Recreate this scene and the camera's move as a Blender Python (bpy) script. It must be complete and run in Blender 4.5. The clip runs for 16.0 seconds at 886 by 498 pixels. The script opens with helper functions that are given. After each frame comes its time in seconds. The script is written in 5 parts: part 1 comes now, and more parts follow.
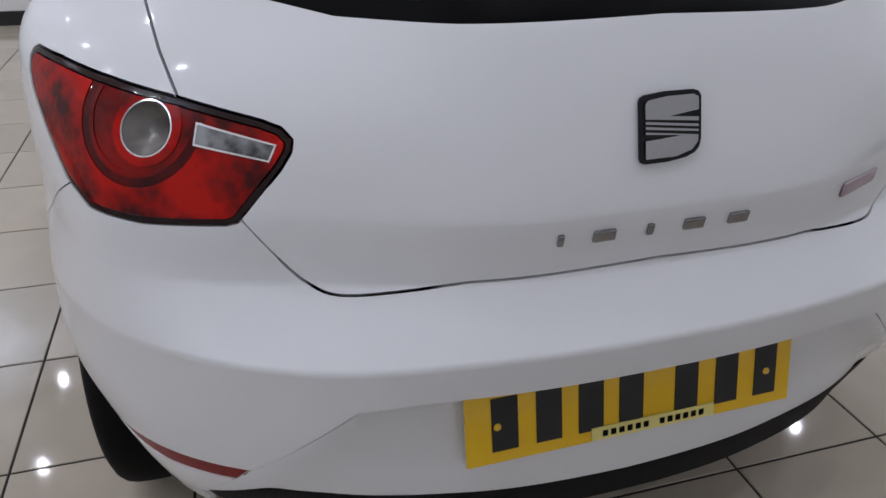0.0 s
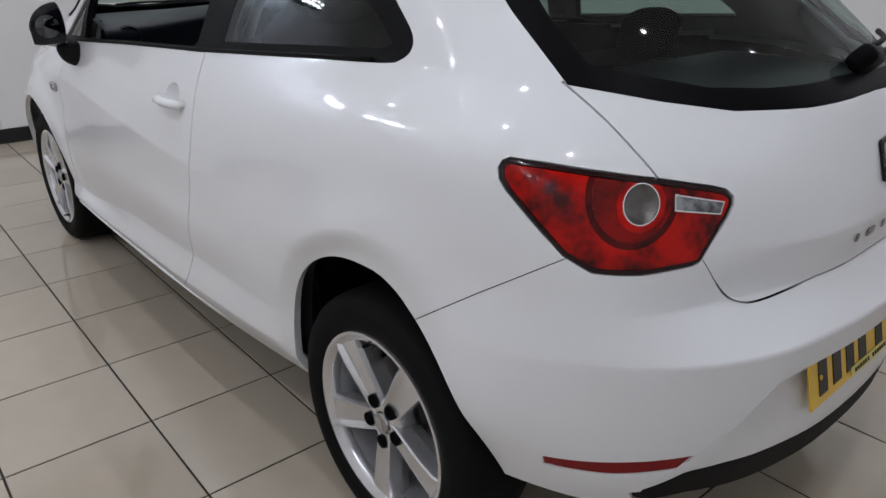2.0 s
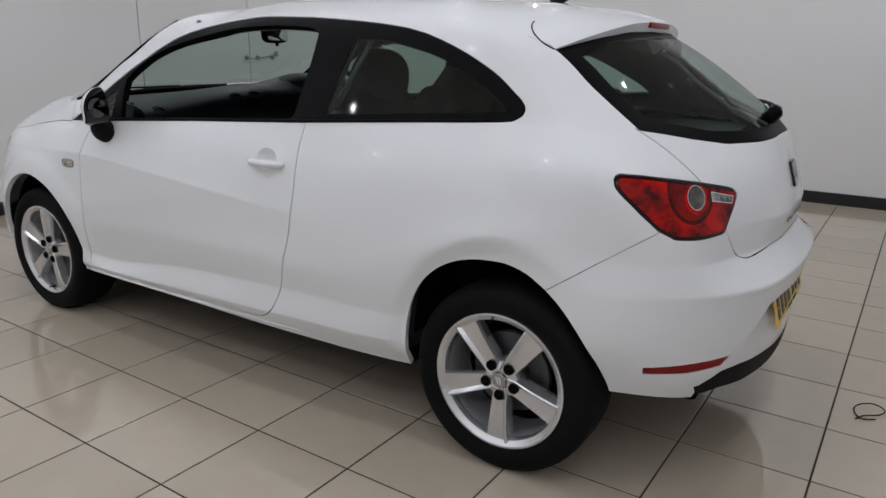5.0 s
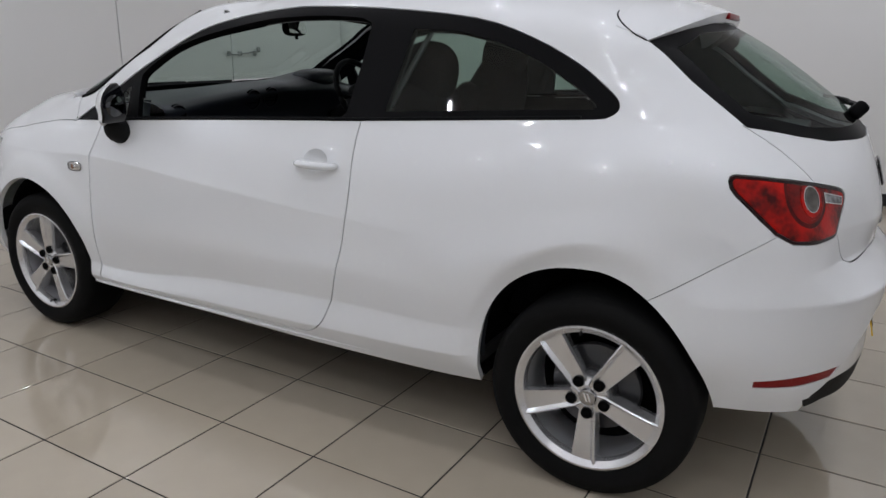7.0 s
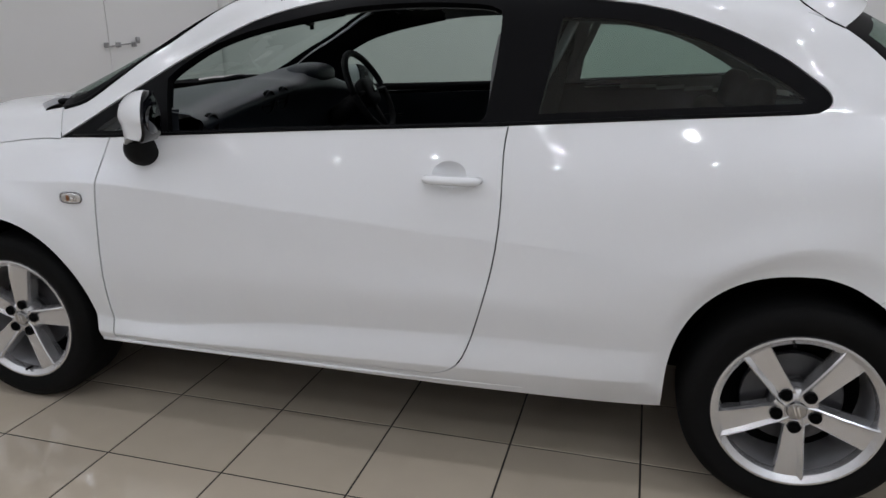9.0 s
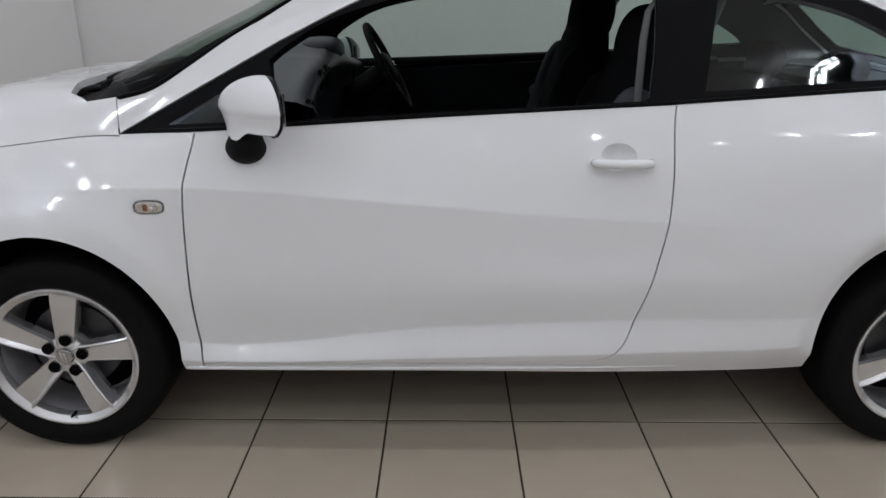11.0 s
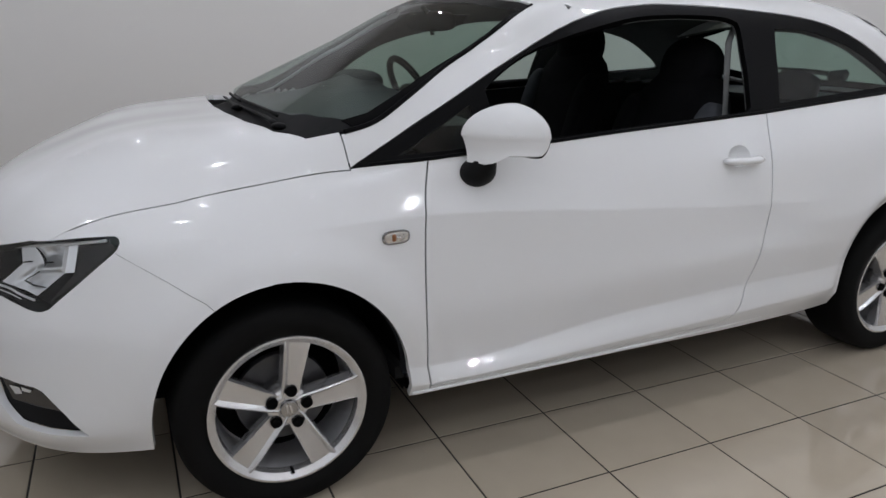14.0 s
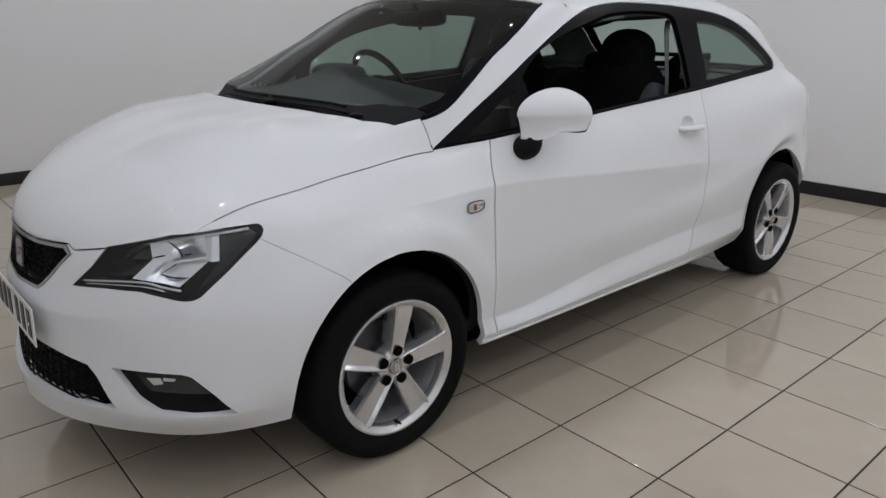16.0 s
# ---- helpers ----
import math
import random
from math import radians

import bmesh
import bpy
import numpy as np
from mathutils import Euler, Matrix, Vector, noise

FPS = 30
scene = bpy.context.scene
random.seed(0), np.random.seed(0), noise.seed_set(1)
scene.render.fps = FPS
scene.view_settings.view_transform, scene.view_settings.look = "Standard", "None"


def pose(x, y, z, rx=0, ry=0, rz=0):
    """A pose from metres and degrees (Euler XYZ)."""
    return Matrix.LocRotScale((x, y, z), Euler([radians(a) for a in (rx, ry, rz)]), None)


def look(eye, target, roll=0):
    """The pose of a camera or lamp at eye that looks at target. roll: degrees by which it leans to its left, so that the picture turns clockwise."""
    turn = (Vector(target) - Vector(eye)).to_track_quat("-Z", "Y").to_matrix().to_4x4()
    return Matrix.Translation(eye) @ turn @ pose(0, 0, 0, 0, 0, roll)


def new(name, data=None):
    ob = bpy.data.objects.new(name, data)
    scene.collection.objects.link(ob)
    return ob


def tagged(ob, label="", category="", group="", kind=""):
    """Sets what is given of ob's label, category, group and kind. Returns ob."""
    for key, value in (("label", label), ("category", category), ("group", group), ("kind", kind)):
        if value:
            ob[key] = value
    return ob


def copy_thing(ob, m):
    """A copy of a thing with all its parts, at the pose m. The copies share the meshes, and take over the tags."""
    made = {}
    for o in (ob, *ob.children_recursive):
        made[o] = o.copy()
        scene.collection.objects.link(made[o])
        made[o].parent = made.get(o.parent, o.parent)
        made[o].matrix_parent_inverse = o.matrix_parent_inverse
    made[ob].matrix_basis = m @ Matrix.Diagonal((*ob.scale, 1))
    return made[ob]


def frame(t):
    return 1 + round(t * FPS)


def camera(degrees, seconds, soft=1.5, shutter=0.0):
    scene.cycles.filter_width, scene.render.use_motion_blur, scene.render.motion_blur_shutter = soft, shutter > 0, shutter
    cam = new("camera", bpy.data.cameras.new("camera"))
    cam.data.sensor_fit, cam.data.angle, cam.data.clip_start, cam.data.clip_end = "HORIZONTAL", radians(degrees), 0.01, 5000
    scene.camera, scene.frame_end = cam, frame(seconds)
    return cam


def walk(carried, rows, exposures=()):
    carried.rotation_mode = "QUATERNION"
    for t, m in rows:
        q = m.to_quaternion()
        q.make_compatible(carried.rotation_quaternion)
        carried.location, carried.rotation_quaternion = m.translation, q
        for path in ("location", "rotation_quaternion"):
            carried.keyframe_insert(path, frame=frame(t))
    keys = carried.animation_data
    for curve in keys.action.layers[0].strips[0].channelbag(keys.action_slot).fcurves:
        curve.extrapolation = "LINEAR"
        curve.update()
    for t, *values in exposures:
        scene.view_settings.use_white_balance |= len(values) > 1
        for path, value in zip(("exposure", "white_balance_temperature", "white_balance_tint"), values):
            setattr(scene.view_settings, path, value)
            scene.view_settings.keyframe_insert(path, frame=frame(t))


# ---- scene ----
cam = camera(63.8, 16.0)
PATH = [
    (0, (-1.32, 0.506, 1.169), (0.342, -0.024, 0.191), 1.1),
    (0.5, (-1.284, 0.744, 1.177), (0.301, -0.057, 0.258), 1.5),
    (1, (-1.23, 0.998, 1.197), (0.283, 0.017, 0.334), 0.9),
    (1.5, (-1.127, 1.245, 1.248), (0.308, 0.148, 0.389), -0.2),
    (2, (-1.06, 1.529, 1.246), (0.328, 0.31, 0.479), 0.1),
    (2.5, (-0.99, 1.778, 1.259), (0.318, 0.447, 0.54), -0.1),
    (3, (-0.934, 2.0, 1.274), (0.293, 0.57, 0.604), -0.5),
    (5.5, (-0.899, 2.549, 1.257), (0.125, 0.92, 0.712), 1.1),
    (6, (-0.865, 2.564, 1.26), (0.144, 0.929, 0.706), 1.2),
    (6.5, (-0.755, 2.547, 1.249), (0.24, 0.904, 0.693), 1.0),
    (7, (-0.522, 2.543, 1.237), (0.418, 0.866, 0.685), 0.8),
    (7.5, (-0.274, 2.589, 1.219), (0.571, 0.857, 0.684), 0.8),
    (8, (-0.005, 2.622, 1.224), (0.719, 0.838, 0.682), 0.5),
    (10.5, (1.156, 2.589, 1.289), (1.274, 0.707, 0.621), -0.0),
    (11, (1.418, 2.589, 1.276), (1.392, 0.707, 0.6), 0.3),
    (11.5, (1.664, 2.587, 1.266), (1.501, 0.709, 0.598), 0.4),
    (12, (1.903, 2.578, 1.256), (1.616, 0.705, 0.616), 0.4),
    (12.5, (2.125, 2.558, 1.266), (1.713, 0.706, 0.634), 0.4),
    (13, (2.338, 2.555, 1.274), (1.815, 0.726, 0.658), 0.3),
    (13.5, (2.574, 2.535, 1.258), (1.909, 0.742, 0.673), 0.2),
    (14, (2.816, 2.486, 1.279), (2.008, 0.756, 0.684), 0.4),
    (14.5, (3.036, 2.444, 1.291), (2.101, 0.781, 0.69), 0.7),
    (15, (3.278, 2.397, 1.279), (2.202, 0.817, 0.688), 0.4),
    (15.5, (3.478, 2.336, 1.294), (2.291, 0.847, 0.682), 0.5),
    (16, (3.643, 2.318, 1.303), (2.385, 0.892, 0.682), -0.1),
]
walk(cam, [(t, look(eye, target, roll)) for t, eye, target, roll in PATH], ((0, 0.0, 6250, 13), (1, 0.0, 6280, 13), (2, 0.0, 6400, 11), (3, 0.0, 6500, 10), (16, 0.0, 6500, 10)))

# ---- light ----
world = bpy.data.worlds.new("showroom_world")
scene.world = world
world.use_nodes = True
world.node_tree.nodes["Background"].inputs[0].default_value = (0.9, 0.95, 1.0, 1)
world.node_tree.nodes["Background"].inputs[1].default_value = 0.05
scene.view_settings.exposure = 0.0
LAMP_POWER = 2.9
LAMP_ROWS = (1.42, 1.04, 0.98, 0.92, 0.88, 0.84)
ROOM_X0, ROOM_X1, ROOM_Y0, ROOM_Y1, ROOM_Z = -2.0, 4.7, -4.3, 5.2, 3.0


# ---- materials ----
def material(name, colour, rough=0.5, metal=0.0, coat=0.0, grain=0.0, scale=20.0, bump=0.0, bump_scale=200.0, spec=0.5, wear=0.0):
    """A principled material with a broad and a fine variation of its colour, roughness and relief."""
    m = bpy.data.materials.new(name)
    m.use_nodes = True
    t = m.node_tree
    b = t.nodes["Principled BSDF"]
    b.inputs["Base Color"].default_value = (*colour, 1)
    b.inputs["Roughness"].default_value = rough
    b.inputs["Metallic"].default_value = metal
    b.inputs["Coat Weight"].default_value = coat
    b.inputs["Coat Roughness"].default_value = 0.012
    b.inputs["Specular IOR Level"].default_value = spec
    co = t.nodes.new("ShaderNodeTexCoord")
    if grain:
        broad, fine, add, ramp = (t.nodes.new(k) for k in ("ShaderNodeTexNoise", "ShaderNodeTexNoise", "ShaderNodeMath", "ShaderNodeMix"))
        broad.inputs["Scale"].default_value, fine.inputs["Scale"].default_value = scale * 0.13, scale
        broad.inputs["Detail"].default_value, fine.inputs["Detail"].default_value = 4, 6
        t.links.new(co.outputs["Object"], broad.inputs["Vector"])
        t.links.new(co.outputs["Object"], fine.inputs["Vector"])
        add.operation = "ADD"
        t.links.new(broad.outputs["Fac"], add.inputs[0])
        t.links.new(fine.outputs["Fac"], add.inputs[1])
        half = t.nodes.new("ShaderNodeMath")
        half.operation = "MULTIPLY"
        half.inputs[1].default_value = 0.5
        t.links.new(add.outputs[0], half.inputs[0])
        ramp.data_type = "RGBA"
        t.links.new(half.outputs[0], ramp.inputs["Factor"])
        ramp.inputs["A"].default_value = (*[c * (1 - grain) for c in colour], 1)
        ramp.inputs["B"].default_value = (*[min(1, c * (1 + grain)) for c in colour], 1)
        t.links.new(ramp.outputs["Result"], b.inputs["Base Color"])
        if wear:
            r = t.nodes.new("ShaderNodeMapRange")
            r.inputs["To Min"].default_value, r.inputs["To Max"].default_value = rough - wear, rough + wear
            t.links.new(broad.outputs["Fac"], r.inputs["Value"])
            t.links.new(r.outputs["Result"], b.inputs["Roughness"])
    if bump:
        n, bp = t.nodes.new("ShaderNodeTexNoise"), t.nodes.new("ShaderNodeBump")
        n.inputs["Scale"].default_value = bump_scale
        n.inputs["Detail"].default_value = 3
        bp.inputs["Strength"].default_value, bp.inputs["Distance"].default_value = bump, 0.002
        t.links.new(co.outputs["Object"], n.inputs["Vector"])
        t.links.new(n.outputs["Fac"], bp.inputs["Height"])
        t.links.new(bp.outputs["Normal"], b.inputs["Normal"])
    return m


def glass_material(name, tint, gloss=0.02):
    """A thin pane: what is behind it, tinted, and a reflection that grows towards the edge-on view."""
    m = bpy.data.materials.new(name)
    m.use_nodes = True
    t = m.node_tree
    t.nodes.clear()
    out, mix, tr, gl, fr = (t.nodes.new(k) for k in ("ShaderNodeOutputMaterial", "ShaderNodeMixShader", "ShaderNodeBsdfTransparent", "ShaderNodeBsdfGlossy", "ShaderNodeLayerWeight"))
    tr.inputs["Color"].default_value = (*tint, 1)
    gl.inputs["Roughness"].default_value = gloss
    power, scale = t.nodes.new("ShaderNodeMath"), t.nodes.new("ShaderNodeMath")
    power.operation, scale.operation = "POWER", "MULTIPLY_ADD"
    power.inputs[1].default_value = 5.0
    scale.inputs[1].default_value, scale.inputs[2].default_value = 0.55, 0.05
    t.links.new(fr.outputs["Facing"], power.inputs[0])
    t.links.new(power.outputs[0], scale.inputs[0])
    t.links.new(scale.outputs[0], mix.inputs[0])
    t.links.new(tr.outputs[0], mix.inputs[1])
    t.links.new(gl.outputs[0], mix.inputs[2])
    t.links.new(mix.outputs[0], out.inputs[0])
    return m


def glow_material(name, colour, strength):
    m = bpy.data.materials.new(name)
    m.use_nodes = True
    b = m.node_tree.nodes["Principled BSDF"]
    b.inputs["Base Color"].default_value = (*colour, 1)
    b.inputs["Emission Color"].default_value = (*colour, 1)
    b.inputs["Emission Strength"].default_value = strength
    return m


def tile_material():
    """Glazed beige porcelain, each tile a little different."""
    m = material("beige_glazed_tile", (0.46, 0.40, 0.318), 0.055, grain=0.10, scale=9.0, wear=0.03, spec=0.75)
    t = m.node_tree
    b = t.nodes["Principled BSDF"]
    info, r, mul = t.nodes.new("ShaderNodeObjectInfo"), t.nodes.new("ShaderNodeMapRange"), t.nodes.new("ShaderNodeMix")
    r.inputs["To Min"].default_value, r.inputs["To Max"].default_value = 0.93, 1.04
    mul.data_type, mul.blend_type = "RGBA", "MULTIPLY"
    mul.inputs["Factor"].default_value = 1
    t.links.new(info.outputs["Random"], r.inputs["Value"])
    t.links.new(b.inputs["Base Color"].links[0].from_socket, mul.inputs["A"])
    t.links.new(r.outputs["Result"], mul.inputs["B"])
    t.links.new(mul.outputs["Result"], b.inputs["Base Color"])
    return m


def lamp_red(name, dark, bright, scale=30.0, metal=0.0):
    """Moulded gloss-skinned lamp plastic; noise colours paint glints and shade of ribs and prisms."""
    m = material(name, bright, 0.28, metal=metal, coat=0.35, spec=0.05, bump=0.3, bump_scale=140.0)
    t = m.node_tree
    co = next(n for n in t.nodes if n.type == "TEX_COORD")
    cells, cloud, add, ramp = (t.nodes.new(k) for k in ("ShaderNodeTexVoronoi", "ShaderNodeTexNoise", "ShaderNodeMath", "ShaderNodeValToRGB"))
    cells.inputs["Scale"].default_value, cloud.inputs["Scale"].default_value = scale * 3.0, scale * 0.55
    cloud.inputs["Detail"].default_value = 4
    add.operation = "MULTIPLY_ADD"
    add.inputs[1].default_value = 0.10
    t.links.new(co.outputs["Object"], cells.inputs["Vector"])
    t.links.new(co.outputs["Object"], cloud.inputs["Vector"])
    t.links.new(cells.outputs["Distance"], add.inputs[0])
    t.links.new(cloud.outputs["Fac"], add.inputs[2])
    ramp.color_ramp.elements[0].position, ramp.color_ramp.elements[1].position = 0.40, 0.64
    ramp.color_ramp.elements[0].color, ramp.color_ramp.elements[1].color = (*dark, 1), (*bright, 1)
    t.links.new(add.outputs[0], ramp.inputs["Fac"])
    t.links.new(ramp.outputs["Color"], t.nodes["Principled BSDF"].inputs["Base Color"])
    return m


PAINT = material("white_car_paint", (0.75, 0.76, 0.77), 0.55, coat=1.0, grain=0.008, scale=60.0, spec=0.15)
PAINT.node_tree.nodes["Principled BSDF"].inputs["Coat Roughness"].default_value = 0.05
BLACK_TRIM = material("black_satin_trim", (0.003, 0.003, 0.0035), 0.5, grain=0.2, scale=80.0, spec=0.06)
FRIT = material("black_glass_frit", (0.002, 0.002, 0.0025), 0.4, spec=0.05, grain=0.15, scale=60.0)
BARREL = material("silver_inner_rim", (0.66, 0.66, 0.68), 0.32, metal=0.7, grain=0.2, scale=25.0)
BLACK_GLOSS = material("black_gloss_glass_edge", (0.004, 0.004, 0.006), 0.12, coat=0.0, spec=0.3)
BLACK_PLASTIC = material("grained_black_plastic", (0.007, 0.007, 0.0075), 0.6, grain=0.25, scale=60.0, bump=0.25, bump_scale=900.0, spec=0.12)
LINER = material("dark_wheel_liner", (0.004, 0.004, 0.004), 0.95, grain=0.3, scale=30.0, spec=0.05)
RUBBER = material("black_tyre_rubber", (0.006, 0.006, 0.006), 0.7, grain=0.25, scale=25.0, bump=0.15, bump_scale=300.0, spec=0.08)
ALLOY = material("silver_painted_alloy", (0.66, 0.66, 0.67), 0.24, metal=0.8, coat=0.4, grain=0.05, scale=40.0, wear=0.06)
BOLT_GREY = material("grey_bolt_metal", (0.40, 0.40, 0.40), 0.45, metal=0.5, grain=0.2, scale=40.0)
STEEL = material("grey_brake_steel", (0.10, 0.10, 0.105), 0.45, metal=0.7, grain=0.25, scale=30.0)
CHROME = material("polished_chrome", (0.78, 0.78, 0.79), 0.08, metal=1.0, grain=0.02, scale=40.0)
LAMP_CHROME = material("lamp_reflector_chrome", (0.84, 0.86, 0.90), 0.30, metal=0.95, grain=0.05, scale=90.0)
LAMP_SATIN = material("satin_lamp_chrome", (0.66, 0.67, 0.69), 0.32, metal=0.55, grain=0.06, scale=70.0)
REPEATER = material("clear_repeater_lens", (0.60, 0.57, 0.54), 0.14, metal=0.6, coat=1.0, grain=0.5, scale=90.0)
LAMP_RED = lamp_red("red_lamp_plastic", (0.05, 0.0008, 0.0008), (0.46, 0.004, 0.001), 24.0)
LAMP_DARK_RED = lamp_red("deep_red_lamp_plastic", (0.02, 0.0008, 0.0008), (0.10, 0.0015, 0.001))
LAMP_MID_RED = lamp_red("mid_red_lamp_plastic", (0.03, 0.0008, 0.0008), (0.24, 0.0025, 0.001), 24.0)
LAMP_EDGE = material("smoked_lamp_edge", (0.014, 0.002, 0.002), 0.15, coat=0.3, spec=0.15)
LAMP_CLEAR = lamp_red("clear_lamp_lens", (0.03, 0.028, 0.026), (0.17, 0.16, 0.15), 16.0, 0.85)
REVERSE_LENS = lamp_red("dark_clear_lamp_lens", (0.02, 0.02, 0.022), (0.34, 0.35, 0.36), 40.0, 0.6)
FOG_LENS = material("grey_fog_lens", (0.022, 0.022, 0.024), 0.12, coat=0.3, grain=0.3, scale=40.0)
DASH_TOP = material("blue_grey_dash_top", (0.016, 0.019, 0.026), 0.40, spec=0.5, grain=0.15, scale=120.0, bump=0.02, bump_scale=900.0)
REFLECTOR_RED = material("dark_red_reflector", (0.20, 0.005, 0.006), 0.3, coat=0.2, spec=0.15, grain=0.15, scale=120.0, bump=0.3, bump_scale=600.0)
COWL_BLACK = material("matt_black_cowl", (0.010, 0.010, 0.011), 0.75, spec=0.2, grain=0.3, scale=60.0)
LAMP_SHADE = material("lamp_crease_shade", (0.05, 0.05, 0.055), 0.25, metal=0.8, grain=0.1, scale=90.0)
BULB_BROWN = material("brown_bulb", (0.20, 0.075, 0.025), 0.2, coat=1.0, grain=0.3, scale=150.0)
EMBLEM_CHROME = material("satin_emblem_chrome", (0.42, 0.42, 0.43), 0.22, metal=1.0, grain=0.1, scale=160.0)
NAME_CHROME = material("dark_letter_chrome", (0.30, 0.30, 0.31), 0.15, metal=1.0, grain=0.3, scale=160.0)
PLATE_YELLOW = material("yellow_number_plate", (0.82, 0.50, 0.008), 0.3, coat=0.6, grain=0.04, scale=60.0)
PLATE_WHITE = material("white_number_plate", (0.78, 0.78, 0.74), 0.3, coat=0.6, grain=0.04, scale=60.0)
PLATE_INK = material("black_plate_ink", (0.012, 0.012, 0.012), 0.4)
STICKER = material("pale_yellow_sticker", (0.75, 0.66, 0.22), 0.5, grain=0.1, scale=120.0)
BADGE_PINK = material("pinkish_grey_badge", (0.42, 0.33, 0.36), 0.3, metal=0.3, grain=0.1, scale=200.0)
SEAT_CLOTH = material("black_seat_cloth", (0.008, 0.008, 0.009), 0.95, spec=0.1, grain=0.35, scale=220.0, bump=0.4, bump_scale=1500.0)
SEAT_BOLSTER = material("slate_seat_bolster", (0.05, 0.055, 0.065), 0.9, grain=0.3, scale=220.0, bump=0.4, bump_scale=1500.0)
MIRROR_GLASS = material("tinted_mirror_glass", (0.09, 0.092, 0.098), 0.06, metal=1.0, grain=0.02, scale=20.0)
DASH = material("charcoal_soft_dash", (0.016, 0.019, 0.024), 0.42, spec=0.35, grain=0.2, scale=120.0, bump=0.2, bump_scale=1200.0)
HEADLINER = material("grey_headliner", (0.14, 0.145, 0.145), 0.95, grain=0.1, scale=200.0)
CARPET = material("black_carpet", (0.012, 0.012, 0.012), 1.0, grain=0.3, scale=150.0)
GLASS = glass_material("green_tinted_glass", (0.53, 0.63, 0.58))
GLASS_REAR = glass_material("darker_green_glass", (0.52, 0.63, 0.58))
LENS = glass_material("clear_lamp_lens", (0.93, 0.94, 0.94))
WALL = material("white_painted_wall", (0.80, 0.80, 0.79), 0.55, grain=0.025, scale=2.5, bump=0.05, bump_scale=120.0)
CEILING_PAINT = material("white_ceiling_paint", (0.80, 0.80, 0.79), 0.8, grain=0.02, scale=3.0)
SKIRTING = material("black_skirting", (0.010, 0.010, 0.011), 0.4, grain=0.2, scale=20.0)
GROUT = material("dark_grey_grout", (0.018, 0.016, 0.014), 0.9, grain=0.25, scale=18.0)
TILE = tile_material()
LAMP_GLOW = glow_material("downlight_glow", (1.0, 0.97, 0.92), 5.0)
FLOOD_GLOW = glow_material("floodlight_glow", (0.86, 0.95, 1.0), 90.0)


# ---- mesh helpers ----
def finish(name, mesh, mat, parent=None, label="", smooth=True):
    for mm in (mat if isinstance(mat, (list, tuple)) else (mat,)):
        mesh.materials.append(mm)
    if smooth:
        mesh.polygons.foreach_set("use_smooth", [True] * len(mesh.polygons))
    ob = new(name, mesh)
    if parent is not None:
        ob.parent = parent
    if label:
        tagged(ob, label)
    return ob


def part(name, bm, mat, parent=None, label="", smooth=True):
    """Links a bmesh as one mesh object under a thing or a part."""
    mesh = bpy.data.meshes.new(name)
    bm.normal_update()
    bm.to_mesh(mesh)
    bm.free()
    return finish(name, mesh, mat, parent, label, smooth)


def sharpen(ob, degrees=35):
    """Marks edges sharper than this, so that smooth shading keeps them."""
    bm = bmesh.new()
    bm.from_mesh(ob.data)
    for e in bm.edges:
        e.smooth = not (len(e.link_faces) == 2 and e.calc_face_angle(0) > radians(degrees))
    bm.to_mesh(ob.data)
    bm.free()
    return ob


def box(x0, x1, y0, y1, z0, z1, bevel=0.0, segments=2):
    bm = bmesh.new()
    bmesh.ops.create_cube(bm, size=1)
    for v in bm.verts:
        v.co = Vector(((x0 + x1) / 2 + v.co.x * (x1 - x0), (y0 + y1) / 2 + v.co.y * (y1 - y0), (z0 + z1) / 2 + v.co.z * (z1 - z0)))
    if bevel:
        bmesh.ops.bevel(bm, geom=bm.edges[:], offset=bevel, segments=segments, profile=0.6, affect="EDGES")
    return bm


def lathe(profile, steps=48, closed=False, axis="Y"):
    """Turns (radius, along) pairs about an axis."""
    bm = bmesh.new()
    rings = []
    for k in range(steps):
        a = 2 * math.pi * k / steps
        ring = []
        for r, h in profile:
            c, s = r * math.cos(a), r * math.sin(a)
            ring.append(bm.verts.new({"Y": (c, h, s), "Z": (c, s, h), "X": (h, c, s)}[axis]))
        rings.append(ring)
    n = len(profile)
    for k in range(steps):
        p, q = rings[k], rings[(k + 1) % steps]
        for i in range(n if closed else n - 1):
            j = (i + 1) % n
            bm.faces.new((p[i], p[j], q[j], q[i]))
    bmesh.ops.remove_doubles(bm, verts=bm.verts, dist=1e-5)
    bmesh.ops.recalc_face_normals(bm, faces=bm.faces)
    return bm


def tube(points, radius, sides=10, flat=1.0):
    """A round bar along a line of points, with closed ends."""
    bm = bmesh.new()
    pts = [Vector(p) for p in points]
    rings = []
    for i, p in enumerate(pts):
        d = (pts[min(i + 1, len(pts) - 1)] - pts[max(i - 1, 0)]).normalized()
        a = d.cross(Vector((0, 0, 1)))
        a = a.normalized() if a.length > 1e-3 else Vector((1, 0, 0))
        b = d.cross(a)
        r = radius[i] if isinstance(radius, (list, tuple)) else radius
        rings.append([bm.verts.new(p + (a * math.cos(2 * math.pi * k / sides) + b * flat * math.sin(2 * math.pi * k / sides)) * r) for k in range(sides)])
    for p, q in zip(rings, rings[1:]):
        for k in range(sides):
            bm.faces.new((p[k], p[(k + 1) % sides], q[(k + 1) % sides], q[k]))
    bm.faces.new(rings[0][::-1])
    bm.faces.new(rings[-1])
    bmesh.ops.recalc_face_normals(bm, faces=bm.faces)
    return bm


